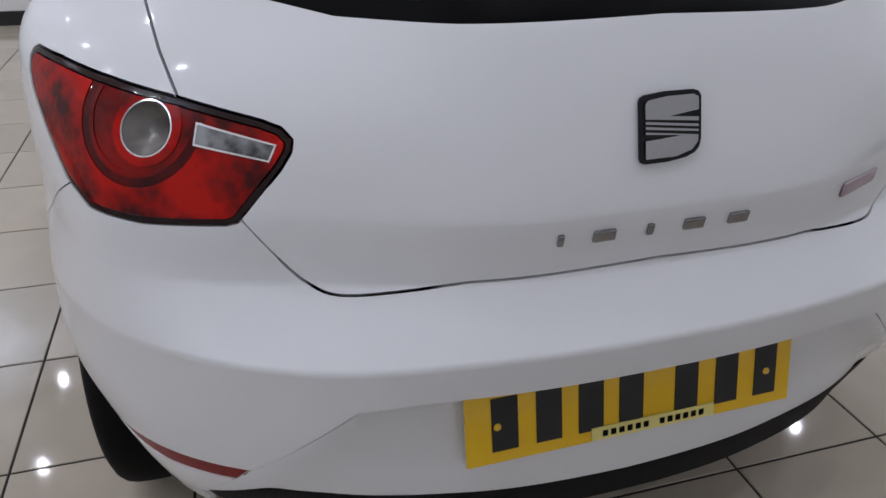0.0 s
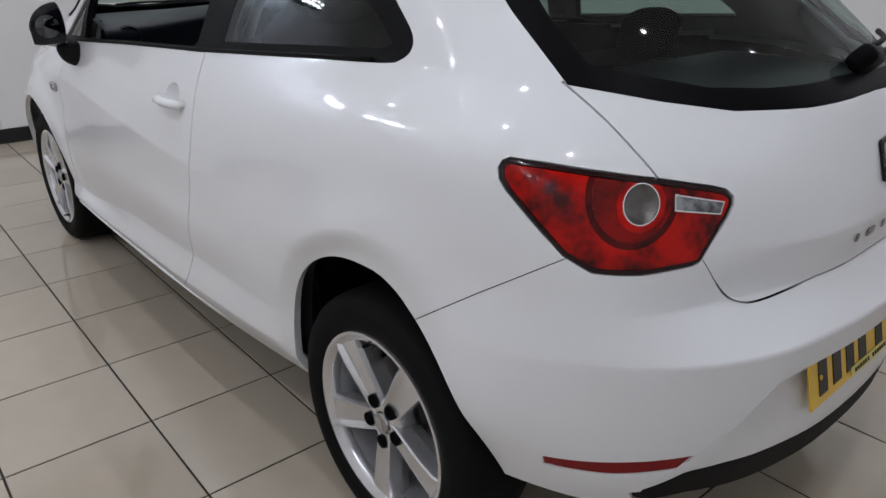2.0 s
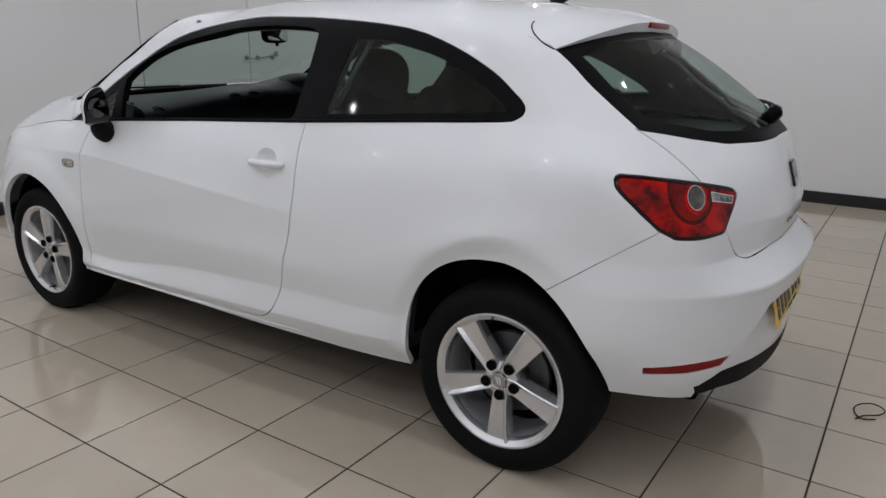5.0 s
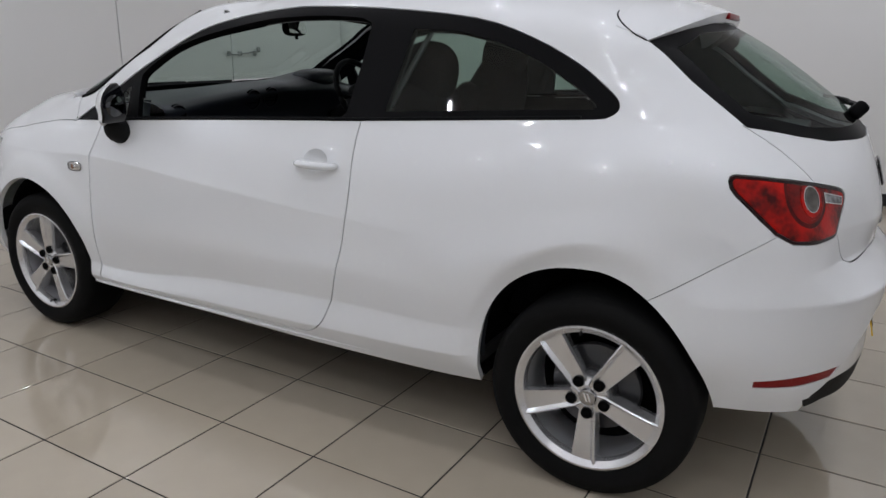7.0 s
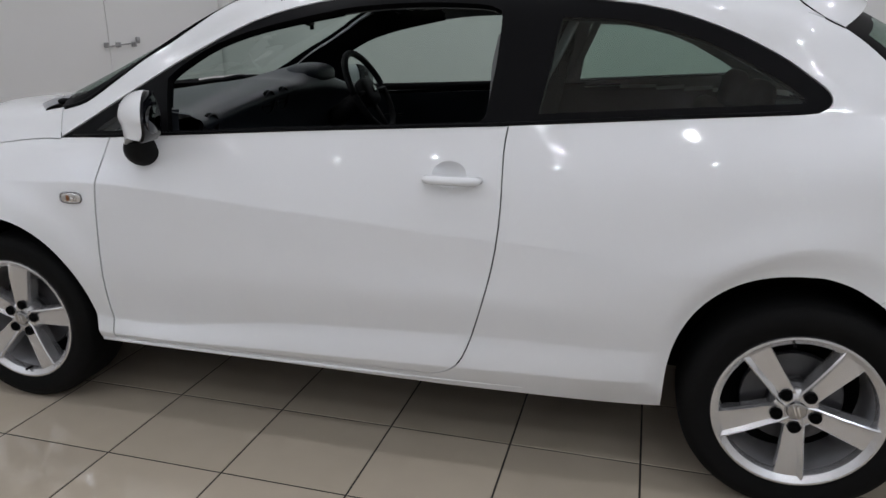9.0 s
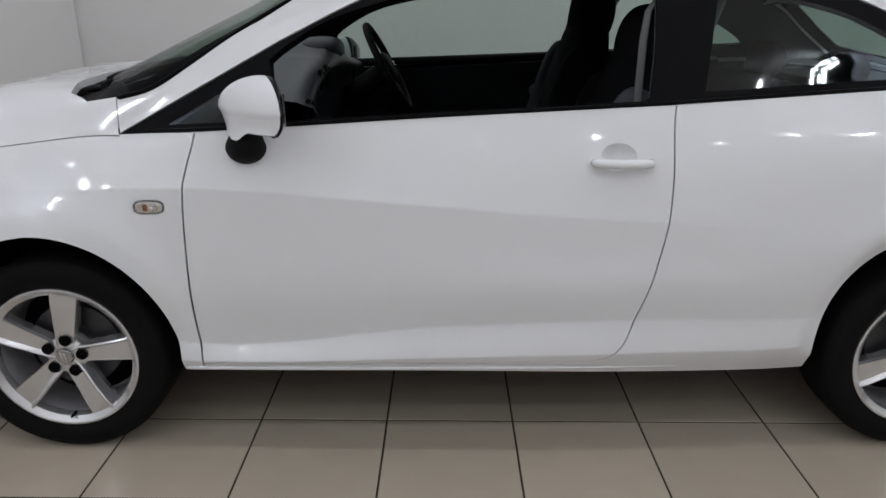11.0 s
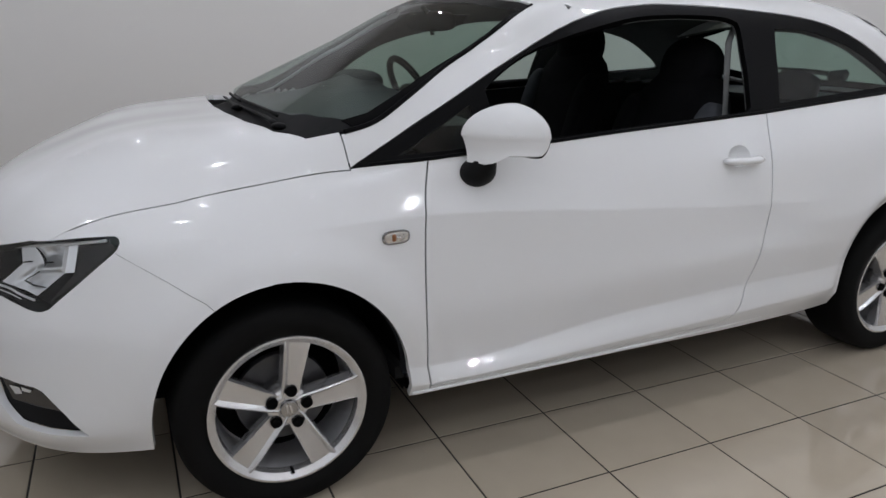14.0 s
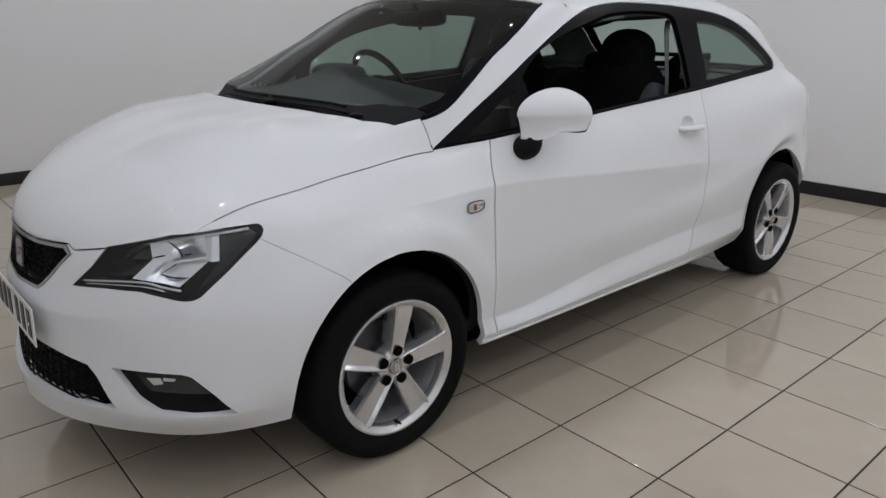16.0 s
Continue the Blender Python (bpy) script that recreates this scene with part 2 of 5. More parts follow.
def prism(outline, depth, bevel=0.0):
    """An outline in x, z, thickened along y from 0 to depth."""
    bm = bmesh.new()
    front = [bm.verts.new((x, 0, z)) for x, z in outline]
    back = [bm.verts.new((x, depth, z)) for x, z in outline]
    bm.faces.new(front)
    bm.faces.new(back[::-1])
    for i in range(len(outline)):
        j = (i + 1) % len(outline)
        bm.faces.new((front[i], back[i], back[j], front[j]))
    bmesh.ops.recalc_face_normals(bm, faces=bm.faces)
    if bevel:
        bmesh.ops.bevel(bm, geom=bm.edges[:], offset=bevel, segments=2, profile=0.6, affect="EDGES")
    return bm


def rounded_box(size, radius, segments=4):
    sx, sy, sz = size
    return box(-sx / 2, sx / 2, -sy / 2, sy / 2, -sz / 2, sz / 2, radius, segments)


def spline(points, per=6, closed=False):
    """A smooth line through points."""
    P = [Vector(p) for p in points]
    n = len(P)
    out = []
    for i in range(n if closed else n - 1):
        a, b, c, d = ((P[(i + k) % n] if closed else P[min(max(i + k, 0), n - 1)]) for k in (-1, 0, 1, 2))
        for k in range(per):
            t = k / per
            out.append(0.5 * ((2 * b) + (c - a) * t + (2 * a - 5 * b + 4 * c - d) * t * t + (3 * b - a - 3 * c + d) * t ** 3))
    if not closed:
        out.append(P[-1])
    return out


# ---- the room ----
ANGLE, PITCH, PITCH_Y, TILE_X, TILE_Y = radians(-0.95), 0.398, 0.378, 1.5657, 0.643
room = Matrix.Translation((TILE_X, TILE_Y, 0)) @ Matrix.Rotation(ANGLE, 4, "Z")
def wall(name, x0, x1, y0, y1, label):
    ob = part(name, box(x0, x1, y0, y1, 0, ROOM_Z), WALL, None, smooth=False)
    return tagged(ob, label, "wall", kind="structure")


T = 0.15
wall("wall_south", ROOM_X0 - T, ROOM_X0, ROOM_Y0 - T, ROOM_Y1 + T, "plain white painted showroom wall behind the car")
wall("wall_north", ROOM_X1, ROOM_X1 + T, ROOM_Y0 - T, ROOM_Y1 + T, "white panelled showroom wall with a closed door leaf")
wall("wall_east", ROOM_X0, ROOM_X1, ROOM_Y0 - T, ROOM_Y0, "plain white painted showroom wall beside the car")
wall("wall_west", ROOM_X0, ROOM_X1, ROOM_Y1, ROOM_Y1 + T, "plain white painted showroom wall")
tagged(part("ceiling", box(ROOM_X0 - T, ROOM_X1 + T, ROOM_Y0 - T, ROOM_Y1 + T, ROOM_Z, ROOM_Z + 0.1), CEILING_PAINT, smooth=False), "plain white ceiling with recessed downlights", "ceiling", kind="structure")
for x0, x1, y0, y1 in ((ROOM_X0, ROOM_X0 + 0.018, ROOM_Y0 + 0.018, ROOM_Y1), (ROOM_X1 - 0.018, ROOM_X1, ROOM_Y0 + 0.018, ROOM_Y1), (ROOM_X0, ROOM_X1, ROOM_Y0, ROOM_Y0 + 0.018), (ROOM_X0 + 0.018, ROOM_X1 - 0.018, ROOM_Y1 - 0.018, ROOM_Y1)):
    tagged(part("baseboard", box(x0, x1, y0, y1, 0.0, 0.10, 0.004), SKIRTING, smooth=False), "black gloss skirting board along the wall", "skirting", kind="structure")

# door leaf in the wall ahead, with its bolt
leaf = part("door_1", box(ROOM_X1 - 0.022, ROOM_X1 - 0.002, -2.574, -1.376, 0.104, 2.35, 0.003), WALL, smooth=False)
tagged(leaf, "white flush door leaf set in the panelled wall", "door", kind="structure")
for y0, y1 in ((-4.27, -2.584), (-1.366, 0.6)):
    panel = part("wall_panel", box(ROOM_X1 - 0.022, ROOM_X1 - 0.002, y0, y1, 0.104, 2.99, 0.003), WALL, smooth=False)
    tagged(panel, "white wall panel beside the door", "wall panel", kind="structure")
bolt = part("door_bolt", tube([(ROOM_X1 - 0.05, -2.50, 1.115), (ROOM_X1 - 0.05, -2.90, 1.145)], 0.006), BOLT_GREY)
tagged(bolt, "grey steel slide bolt across the door seam", "bolt")
part("knob", lathe([(0.0, -0.026), (0.016, -0.026), (0.020, 0.0), (0.016, 0.026), (0.0, 0.026)], 16, axis="Z"), BOLT_GREY, bolt).location = (ROOM_X1 - 0.055, -2.90, 1.165)
for y in (-2.52, -2.66, -2.86):
    part("bracket", box(ROOM_X1 - 0.065, ROOM_X1 - 0.022, y - 0.008, y + 0.008, 1.110, 1.150, 0.002), BOLT_GREY, bolt, smooth=False)

# downlights
fixture = part("downlight", lathe([(0.026, 0.012), (0.034, -0.004), (0.055, -0.006), (0.058, 0.0), (0.056, 0.004)], 24, axis="Z"), CEILING_PAINT)
tagged(fixture, "small round white recessed ceiling downlight, lit", "downlight", "ceiling downlights")
part("lens", lathe([(0.0, 0.0), (0.026, 0.0)], 24, axis="Z"), LAMP_GLOW, fixture, "glowing warm white lens")
# lamps at j 0 to 2 are added only to brighten far walls and tail
lamp_places = [(-1.12 + 1.06 * i + 0.2 * (j % 2), -3.7 + 1.18 * j, row) for i, row in enumerate(LAMP_ROWS) for j in range(8) if j != 2 or i == 0]
fixture.location = (*lamp_places[0][:2], ROOM_Z - 0.006)
for x, y, _ in lamp_places[1:]:
    copy_thing(fixture, Matrix.Translation((x, y, ROOM_Z - 0.006)))
for x, y, row in lamp_places:
    data = bpy.data.lights.new("downlight_lamp", "AREA")
    data.shape, data.size, data.energy, data.color = "DISK", 0.022, LAMP_POWER * row, (0.95, 0.97, 1.065)
    new("downlight_lamp", data).matrix_world = Matrix.Translation((x, y, ROOM_Z - 0.012))

# small floodlights hung under the ceiling near the two end walls, which they also wash with light
def floodlight(x, y, z, way):
    f = part("floodlight", box(-0.05, 0.05, -0.17, 0.17, -0.09, 0.09, 0.012), BLACK_PLASTIC, None, smooth=False)
    f.matrix_world = Matrix.Translation((x, y, z)) @ Matrix.Diagonal((way, 1, 1, 1))
    tagged(f, "black hanging floodlight with a bright array of small lamps", "floodlight", "hanging floodlights")
    for i in range(5):
        for j in range(2):
            part("lamp", lathe([(0.0, 0.0), (0.022, 0.0), (0.024, -0.006)], 14, axis="X"), FLOOD_GLOW, f, "small glowing lamp").location = (0.054, -0.12 + 0.06 * i, -0.035 + 0.07 * j)
    part("bracket", tube([(-0.02, 0, 0.085), (-0.02, 0, ROOM_Z - z)], 0.014, 10), STEEL, f, "steel hanger")
    data = bpy.data.lights.new("floodlight_lamp", "AREA")
    data.shape, data.size, data.size_y, data.energy, data.color = "RECTANGLE", 0.20, 0.10, 6.0, (0.80, 0.92, 1.15)
    new("floodlight_lamp", data).matrix_world = look((x - 0.06 * way, y, z), (x - 0.40 * way, y + 0.03, z - 0.02))


floodlight(-1.50, 3.08, 2.84, 1)
floodlight(4.20, 2.80, 2.74, -1)

# ---- the car's surface ----
# Lines run round the left half, from the middle of the tail to the middle of the nose; z up, x ahead of the rear axle.
HEM = [(-.680, 0, .302), (-.662, .25, .302), (-.608, .45, .306), (-.482, .635, .32), (-.28, .735, .33), (0, .75, .29), (.36, .755, .25), (.8, .790, .256), (1.4, .795, .262), (2.08, .784, .262), (2.45, .765, .255), (2.8, .738, .24), (3.02, .625, .225), (3.17, .45, .22), (3.275, .23, .212), (3.312, 0, .210)]
SILL = [(-.690, 0, .385), (-.676, .25, .385), (-.628, .45, .38), (-.505, .64, .37), (-.30, .755, .40), (0, .78, .40), (.36, .805, .345), (.8, .826, .335), (1.4, .823, .318), (2.08, .803, .300), (2.45, .785, .32), (2.8, .762, .31), (3.03, .675, .30), (3.20, .47, .30), (3.282, .24, .295), (3.315, 0, .295)]
LOWER = [(-.686, 0, .47), (-.674, .25, .47), (-.637, .45, .46), (-.510, .652, .45), (-.29, .782, .47), (0, .792, .48), (.36, .802, .432), (.8, .812, .430), (1.4, .801, .403), (2.08, .786, .350), (2.45, .812, .44), (2.8, .775, .42), (3.045, .66, .40), (3.195, .46, .40), (3.275, .24, .40), (3.298, 0, .40)]
BUMPER = [(-.704, 0, .632), (-.690, .25, .631), (-.654, .43, .628), (-.520, .655, .630), (-.30, .778, .62), (0, .798, .62), (.4, .816, .54), (.8, .826, .55), (1.4, .819, .53), (2.08, .803, .53), (2.45, .825, .58), (2.8, .775, .55), (3.03, .655, .585), (3.168, .482, .562), (3.263, .25, .54), (3.290, 0, .53)]
WAIST = [(-.640, 0, .705), (-.625, .25, .705), (-.562, .44, .70), (-.485, .66, .71), (-.285, .763, .72), (0, .805, .75), (.4, .818, .625), (.8, .819, .615), (1.4, .814, .635), (2.08, .796, .67), (2.45, .808, .70), (2.8, .745, .68), (3.015, .645, .655), (3.17, .44, .64), (3.235, .24, .625), (3.26, 0, .62)]
CREASE = [(-.647, 0, .79), (-.632, .25, .79), (-.560, .44, .79), (-.462, .666, .79), (-.265, .765, .82), (0, .790, .82), (.4, .809, .705), (.8, .815, .712), (1.4, .809, .752), (2.08, .787, .796), (2.45, .772, .785), (2.82, .70, .785), (3.003, .60, .790), (3.123, .42, .775), (3.211, .24, .744), (3.245, 0, .736)]
SHOULDER = [(-.618, 0, .90), (-.60, .25, .90), (-.533, .44, .895), (-.412, .664, .905), (-.24, .752, .945), (.02, .765, .935), (.4, .776, .91), (.8, .777, .89), (1.4, .773, .875), (2.06, .754, .865), (2.40, .725, .868), (2.68, .655, .868), (2.757, .55, .940), (2.837, .40, .969), (2.887, .22, .968), (2.902, 0, .963)]
BELT = [(-.575, 0, 1.005), (-.555, .25, 1.0), (-.482, .385, 1.003), (-.309, .584, 1.045), (-.15, .67, 1.05), (.02, .685, 1.06), (.4, .712, 1.035), (.8, .733, 1.008), (1.4, .735, .976), (2.04, .728, .933), (2.235, .698, .92), (2.266, .657, 1.006), (2.358, .580, 1.022), (2.398, .430, 1.030), (2.413, .2, 1.032), (2.417, 0, 1.033)]
PILLAR = [(-.39, 0, 1.16), (-.375, .22, 1.16), (-.31, .40, 1.153), (-.165, .568, 1.15), (-.03, .63, 1.155), (.12, .648, 1.16), (.42, .66, 1.17), (.8, .665, 1.17), (1.3, .666, 1.165), (1.81, .662, 1.157), (1.865, .641, 1.171), (1.914, .614, 1.196), (1.970, .513, 1.207), (2.008, .371, 1.215), (2.032, .2, 1.220), (2.040, 0, 1.222)]
RAIL = [(-.14, 0, 1.315), (-.13, .22, 1.31), (-.09, .40, 1.295), (-.018, .55, 1.26), (.10, .575, 1.29), (.25, .575, 1.32), (.5, .57, 1.340), (.8, .562, 1.352), (1.12, .55, 1.359), (1.38, .558, 1.338), (1.47, .560, 1.338), (1.55, .551, 1.361), (1.595, .461, 1.377), (1.623, .331, 1.387), (1.640, .18, 1.396), (1.645, 0, 1.398)]
ROOF = [(.0, 0, 1.375), (.01, .2, 1.372), (.04, .36, 1.36), (.10, .48, 1.34), (.2, .50, 1.352), (.33, .49, 1.375), (.55, .48, 1.388), (.8, .47, 1.396), (1.08, .46, 1.400), (1.3, .46, 1.390), (1.38, .46, 1.383), (1.43, .44, 1.387), (1.47, .36, 1.397), (1.49, .26, 1.402), (1.5, .14, 1.407), (1.505, 0, 1.409)]
RIDGE = [(x, 0.0, 1.424 - 0.028 * (x - 0.85) ** 2) for x in (.15, .17, .2, .25, .32, .42, .58, .8, 1.02, 1.18, 1.25, 1.3, 1.33, 1.35, 1.36, 1.365)]
LINES = [HEM, SILL, LOWER, BUMPER, WAIST, CREASE, SHOULDER, BELT, PILLAR, RAIL, ROOF, RIDGE]


def smooth_rows(P, counts, mirror_start=False, mirror_end=False, crease=None, tight=False):
    """Cubic curves through the rows of P (n, ..., 3), each column with knots by its own chords; counts: pieces in each span."""
    n = len(P)
    h = np.maximum(np.linalg.norm(np.diff(P, axis=0), axis=-1), 1e-4)[..., None]
    d = np.diff(P, axis=0) / h
    m = np.zeros_like(P)
    m[1:-1] = (d[1:] * h[:-1] + d[:-1] * h[1:]) / (h[1:] + h[:-1])
    m[0], m[-1] = d[0], d[-1]
    flat = np.array([0.0, 1.0, 0.0])
    if mirror_start:
        m[0] = d[0] * flat
    if mirror_end:
        m[-1] = d[-1] * flat
    before, after = m.copy(), m.copy()
    if crease is not None:
        before[1:] += crease[1:, :, None] * (d - m[1:])
        after[:-1] += crease[:-1, :, None] * (d - m[:-1])
    out = []
    for i in range(n - 1):
        for t in [0.0] + ([0.05] if tight and i < 6 else []) + [k / counts[i] for k in range(1, counts[i])] + ([0.95] if tight and i < 6 else []):
            out.append((2 * t ** 3 - 3 * t * t + 1) * P[i] + (t ** 3 - 2 * t * t + t) * h[i] * after[i] + (3 * t * t - 2 * t ** 3) * P[i + 1] + (t ** 3 - t * t) * h[i] * before[i + 1])
    out.append(P[-1])
    return np.array(out)


def car_surface():
    net = np.array(LINES, float)
    along = np.transpose(net, (1, 0, 2))
    spans = [max(4, round(float(np.max(np.linalg.norm(np.diff(along, axis=0), axis=-1)[i])) / 0.021)) for i in range(15)]
    dense = np.transpose(smooth_rows(along, spans, True, True), (1, 0, 2))
    rises = [max(3, round(float(np.mean(np.linalg.norm(np.diff(dense, axis=0), axis=-1)[i])) / 0.017)) for i in range(len(LINES) - 1)]
    # how sharply the surface bends at each line, station by station
    sharp = np.zeros((len(LINES), 16))
    sharp[7] = [.5, .5, .5, .4, .4, .5, .6, .6, .7, 1, 1, 1, 1, 1, 1, 1]
    sharp[3, :5] = 1, 1, 1, 1, .6
    sharp[3, 12:] = .6, .7, .7, .7
    sharp[5, :3] = .6, .6, .5
    sharp[4, :4] = .6, .6, .6, .3
    sharp[5, 6:11] = .6, 1, 1, 1, .6
    sharp[2, 6:10] = .9, 1, 1, .9
    sharp[1, 6:10] = .5, .6, .6, .5
    place = np.concatenate([np.arange(n) / n + i for i, n in enumerate(spans)] + [[15.0]])
    bend = np.array([np.interp(place, np.arange(16), row) for row in sharp])
    grid = smooth_rows(dense, rises, False, True, bend, True)
    grid[:, 0, 1] = grid[:, -1, 1] = 0
    # a flat flange round each wheel arch, standing a little proud of the side
    for cx, a, b in ((0.0, 0.331, 0.370), (2.469, 0.342, 0.374)):
        px, pz = (grid[..., 0] - cx) / a, (grid[..., 2] - 0.297) / b
        d = (np.hypot(px, pz) - 1) * 0.36
        t = np.clip((d - 0.046) / 0.075, 0, 1)
        out = 0.010 * (1 - t * t * (3 - 2 * t)) * np.clip((grid[..., 2] - 0.26) / 0.14, 0, 1) * (grid[..., 1] > 0.5)
        grid[..., 1] += out * (0.0 if cx == 0 else 1.0)
        if cx == 0:
            # the rear lip is drawn in to the tyre's outer face
            t = np.clip((d - 0.010) / 0.070, 0, 1)
            pull = (1 - t * t * (3 - 2 * t)) * np.clip((grid[..., 0] + 0.30) / 0.22, 0, 1)
            grid[..., 1] -= pull * np.maximum(grid[..., 1] - 0.788, 0) * (grid[..., 2] < 0.9)
    return grid


grid = car_surface()
NV, NU = grid.shape[:2]
bm = bmesh.new()
gv = [[bm.verts.new(grid[i, j]) for j in range(NU)] for i in range(NV)]
for i in range(NV - 1):
    for j in range(NU - 1):
        # the last row closes on the roof's ridge
        bm.faces.new((gv[i][j], gv[i + 1][j], gv[i + 1][j + 1], gv[i][j + 1]))
bmesh.ops.recalc_face_normals(bm, faces=bm.faces)
bm.normal_update()
if sum(f.normal.y for f in bm.faces) < 0:
    bmesh.ops.reverse_faces(bm, faces=bm.faces[:])
    bm.normal_update()
bm.verts.ensure_lookup_table()
bm.faces.ensure_lookup_table()
from mathutils.bvhtree import BVHTree

base_tree = BVHTree.FromBMesh(bm)
base_normals = []
for v in bm.verts:
    nn = v.normal.copy()
    if abs(v.co.y) < 1e-5:
        nn.y = 0
        nn.normalize()
    base_normals.append(nn)
base_faces = [[v.index for v in f.verts] for f in bm.faces]
base_co = [v.co.copy() for v in bm.verts]


def surface_normal(p):
    """The smooth normal of the car's surface next to p (left half)."""
    at, _, k, _ = base_tree.find_nearest(p)
    ws = [1.0 / ((base_co[i] - at).length + 1e-4) for i in base_faces[k]]
    return sum((base_normals[i] * w for i, w in zip(base_faces[k], ws)), Vector()).normalized()


def on_surface(origin, way):
    """Where a ray meets the car's left surface, and the normal there."""
    at, _, _, _ = base_tree.ray_cast(Vector(origin), Vector(way).normalized())
    return (at, surface_normal(at)) if at else (None, None)


class Shape:
    """An outline that is projected on the car along a way, and the test of what lies in it."""

    def __init__(self, points, way, keep):
        self.way, self.keep = Vector(way).normalized(), keep
        self.a = self.way.cross(Vector((0, 0, 1))).normalized() if abs(self.way.z) < 0.9 else Vector((1, 0, 0))
        self.b = self.a.cross(self.way).normalized()
        self.points = [Vector(p) for p in points]
        self.flat = [(p.dot(self.a), p.dot(self.b)) for p in self.points]
        xs, ys = zip(*self.flat)
        self.bound = min(xs) - 0.03, max(xs) + 0.03, min(ys) - 0.03, max(ys) + 0.03

    def holds(self, p):
        if not self.keep(p):
            return False
        x, y = p.dot(self.a), p.dot(self.b)
        inside, n = False, len(self.flat)
        for i in range(n):
            (x0, y0), (x1, y1) = self.flat[i], self.flat[(i + 1) % n]
            if (y0 > y) != (y1 > y) and x < (x1 - x0) * (y - y0) / (y1 - y0) + x0:
                inside = not inside
        return inside

    def carve(self, bm):
        b0, b1, b2, b3 = self.bound
        pool = set()
        for f in bm.faces:
            c = f.calc_center_median()
            if self.keep(c) and b0 < c.dot(self.a) < b1 and b2 < c.dot(self.b) < b3:
                pool.add(f)
        n = len(self.points)
        for i in range(n):
            p, q = self.points[i], self.points[(i + 1) % n]
            (x0, y0), (x1, y1) = self.flat[i], self.flat[(i + 1) % n]
            if abs(x0 - x1) + abs(y0 - y1) < 1e-5:
                continue
            lo_x, hi_x, lo_y, hi_y = min(x0, x1) - 1e-4, max(x0, x1) + 1e-4, min(y0, y1) - 1e-4, max(y0, y1) + 1e-4
            hit = []
            for f in pool:
                us = [v.co.dot(self.a) for v in f.verts]
                if max(us) < lo_x or min(us) > hi_x:
                    continue
                ws = [v.co.dot(self.b) for v in f.verts]
                if max(ws) < lo_y or min(ws) > hi_y:
                    continue
                hit.append(f)
            if not hit:
                continue
            geom = set(hit)
            for f in hit:
                geom.update(f.edges)
                geom.update(f.verts)
            res = bmesh.ops.bisect_plane(bm, geom=list(geom), dist=2e-5, plane_co=p, plane_no=self.way.cross(q - p).normalized())
            for g in res["geom"]:
                if isinstance(g, bmesh.types.BMFace):
                    pool.add(g)


def xz(points, y=0.8):
    return [(x, y, z) for x, z in points]


def yz(points, x=0.0):
    return [(x, y, z) for y, z in points]


def arc(cx, cz, a, b, t0, t1, n):
    return [(cx + a * math.cos(radians(t0 + (t1 - t0) * k / n)), cz + b * math.sin(radians(t0 + (t1 - t0) * k / n))) for k in range(n + 1)]


def squared_arc(cx, cz, a, b, t0, t1, n, power):
    """An arc that is fuller than an ellipse where power is over 2, and flatter where it is under."""
    f = lambda v: math.copysign(abs(v) ** (2 / power), v)
    return [(cx + a * f(math.cos(radians(t0 + (t1 - t0) * k / n))), cz + b * f(math.sin(radians(t0 + (t1 - t0) * k / n)))) for k in range(n + 1)]


def line2(points, per=5):
    return [(p.x, p.z) for p in spline([(x, 0, z) for x, z in points], per)]


def inset(flat, d):
    """A closed outline, moved inwards by d."""
    n = len(flat)
    area = sum(flat[i][0] * flat[(i + 1) % n][1] - flat[(i + 1) % n][0] * flat[i][1] for i in range(n))
    s = 1 if area > 0 else -1
    out = []
    for i in range(n):
        (ax, ay), (bx, by), (cx, cy) = flat[i - 1], flat[i], flat[(i + 1) % n]
        e0, e1 = Vector((bx - ax, by - ay)).normalized(), Vector((cx - bx, cy - by)).normalized()
        n0, n1 = Vector((-e0.y, e0.x)) * s, Vector((-e1.y, e1.x)) * s
        m = (n0 + n1)
        m = m / max(0.35, m.dot(n0)) if m.length > 1e-4 else n0
        out.append((bx + m.x * d, by + m.y * d))
    return out


SIDE, REAR, FRONT, DOWN = (0, -1, 0), (1, 0, 0), (-1, 0, 0), (0, 0, -1)
TAIL_WAY, HEAD_WAY = Vector((0.72, -0.69, 0)), Vector((-0.66, -0.75, 0))
side_low = lambda p: p.y > 0.5 and p.z < 0.75
shapes = {}
shapes["arch_r"] = Shape(xz([(0.338, 0.1)] + squared_arc(0, 0.297, 0.338, 0.370, 0, 90, 26, 2.5) + squared_arc(0, 0.297, 0.324, 0.370, 90, 180, 26, 1.72)[1:] + [(-0.315, 0.1)]), SIDE, side_low)
shapes["arch_f"] = Shape(xz([(2.81, 0.1)] + arc(2.469, 0.297, 0.342, 0.374, 0, 180, 44) + [(2.127, 0.1)]), SIDE, side_low)

# tail lamp and its fields, seen along its own way
TAIL = [(-.308, .728, .946), (-.36, .70, .942), (-.42, .632, .931), (-.475, .56, .917), (-.518, .470, .898), (-.531, .450, .891), (-.538, .438, .879), (-.5385, .438, .866), (-.537, .45, .846), (-.531, .505, .781), (-.526, .518, .777), (-.49, .61, .776), (-.436, .669, .782), (-.397, .695, .806), (-.350, .711, .850), (-.302, .728, .897), (-.290, .732, .914), (-.289, .733, .931), (-.295, .731, .941)]
tail_keep = lambda p: p.x < -0.2 and p.y > 0.3 and 0.7 < p.z < 1.0
shapes["tail_edge"] = Shape(TAIL, TAIL_WAY, tail_keep)
ta, tb = shapes["tail_edge"].a, shapes["tail_edge"].b
tail_out = lambda flat: [ta * u + tb * w for u, w in flat]
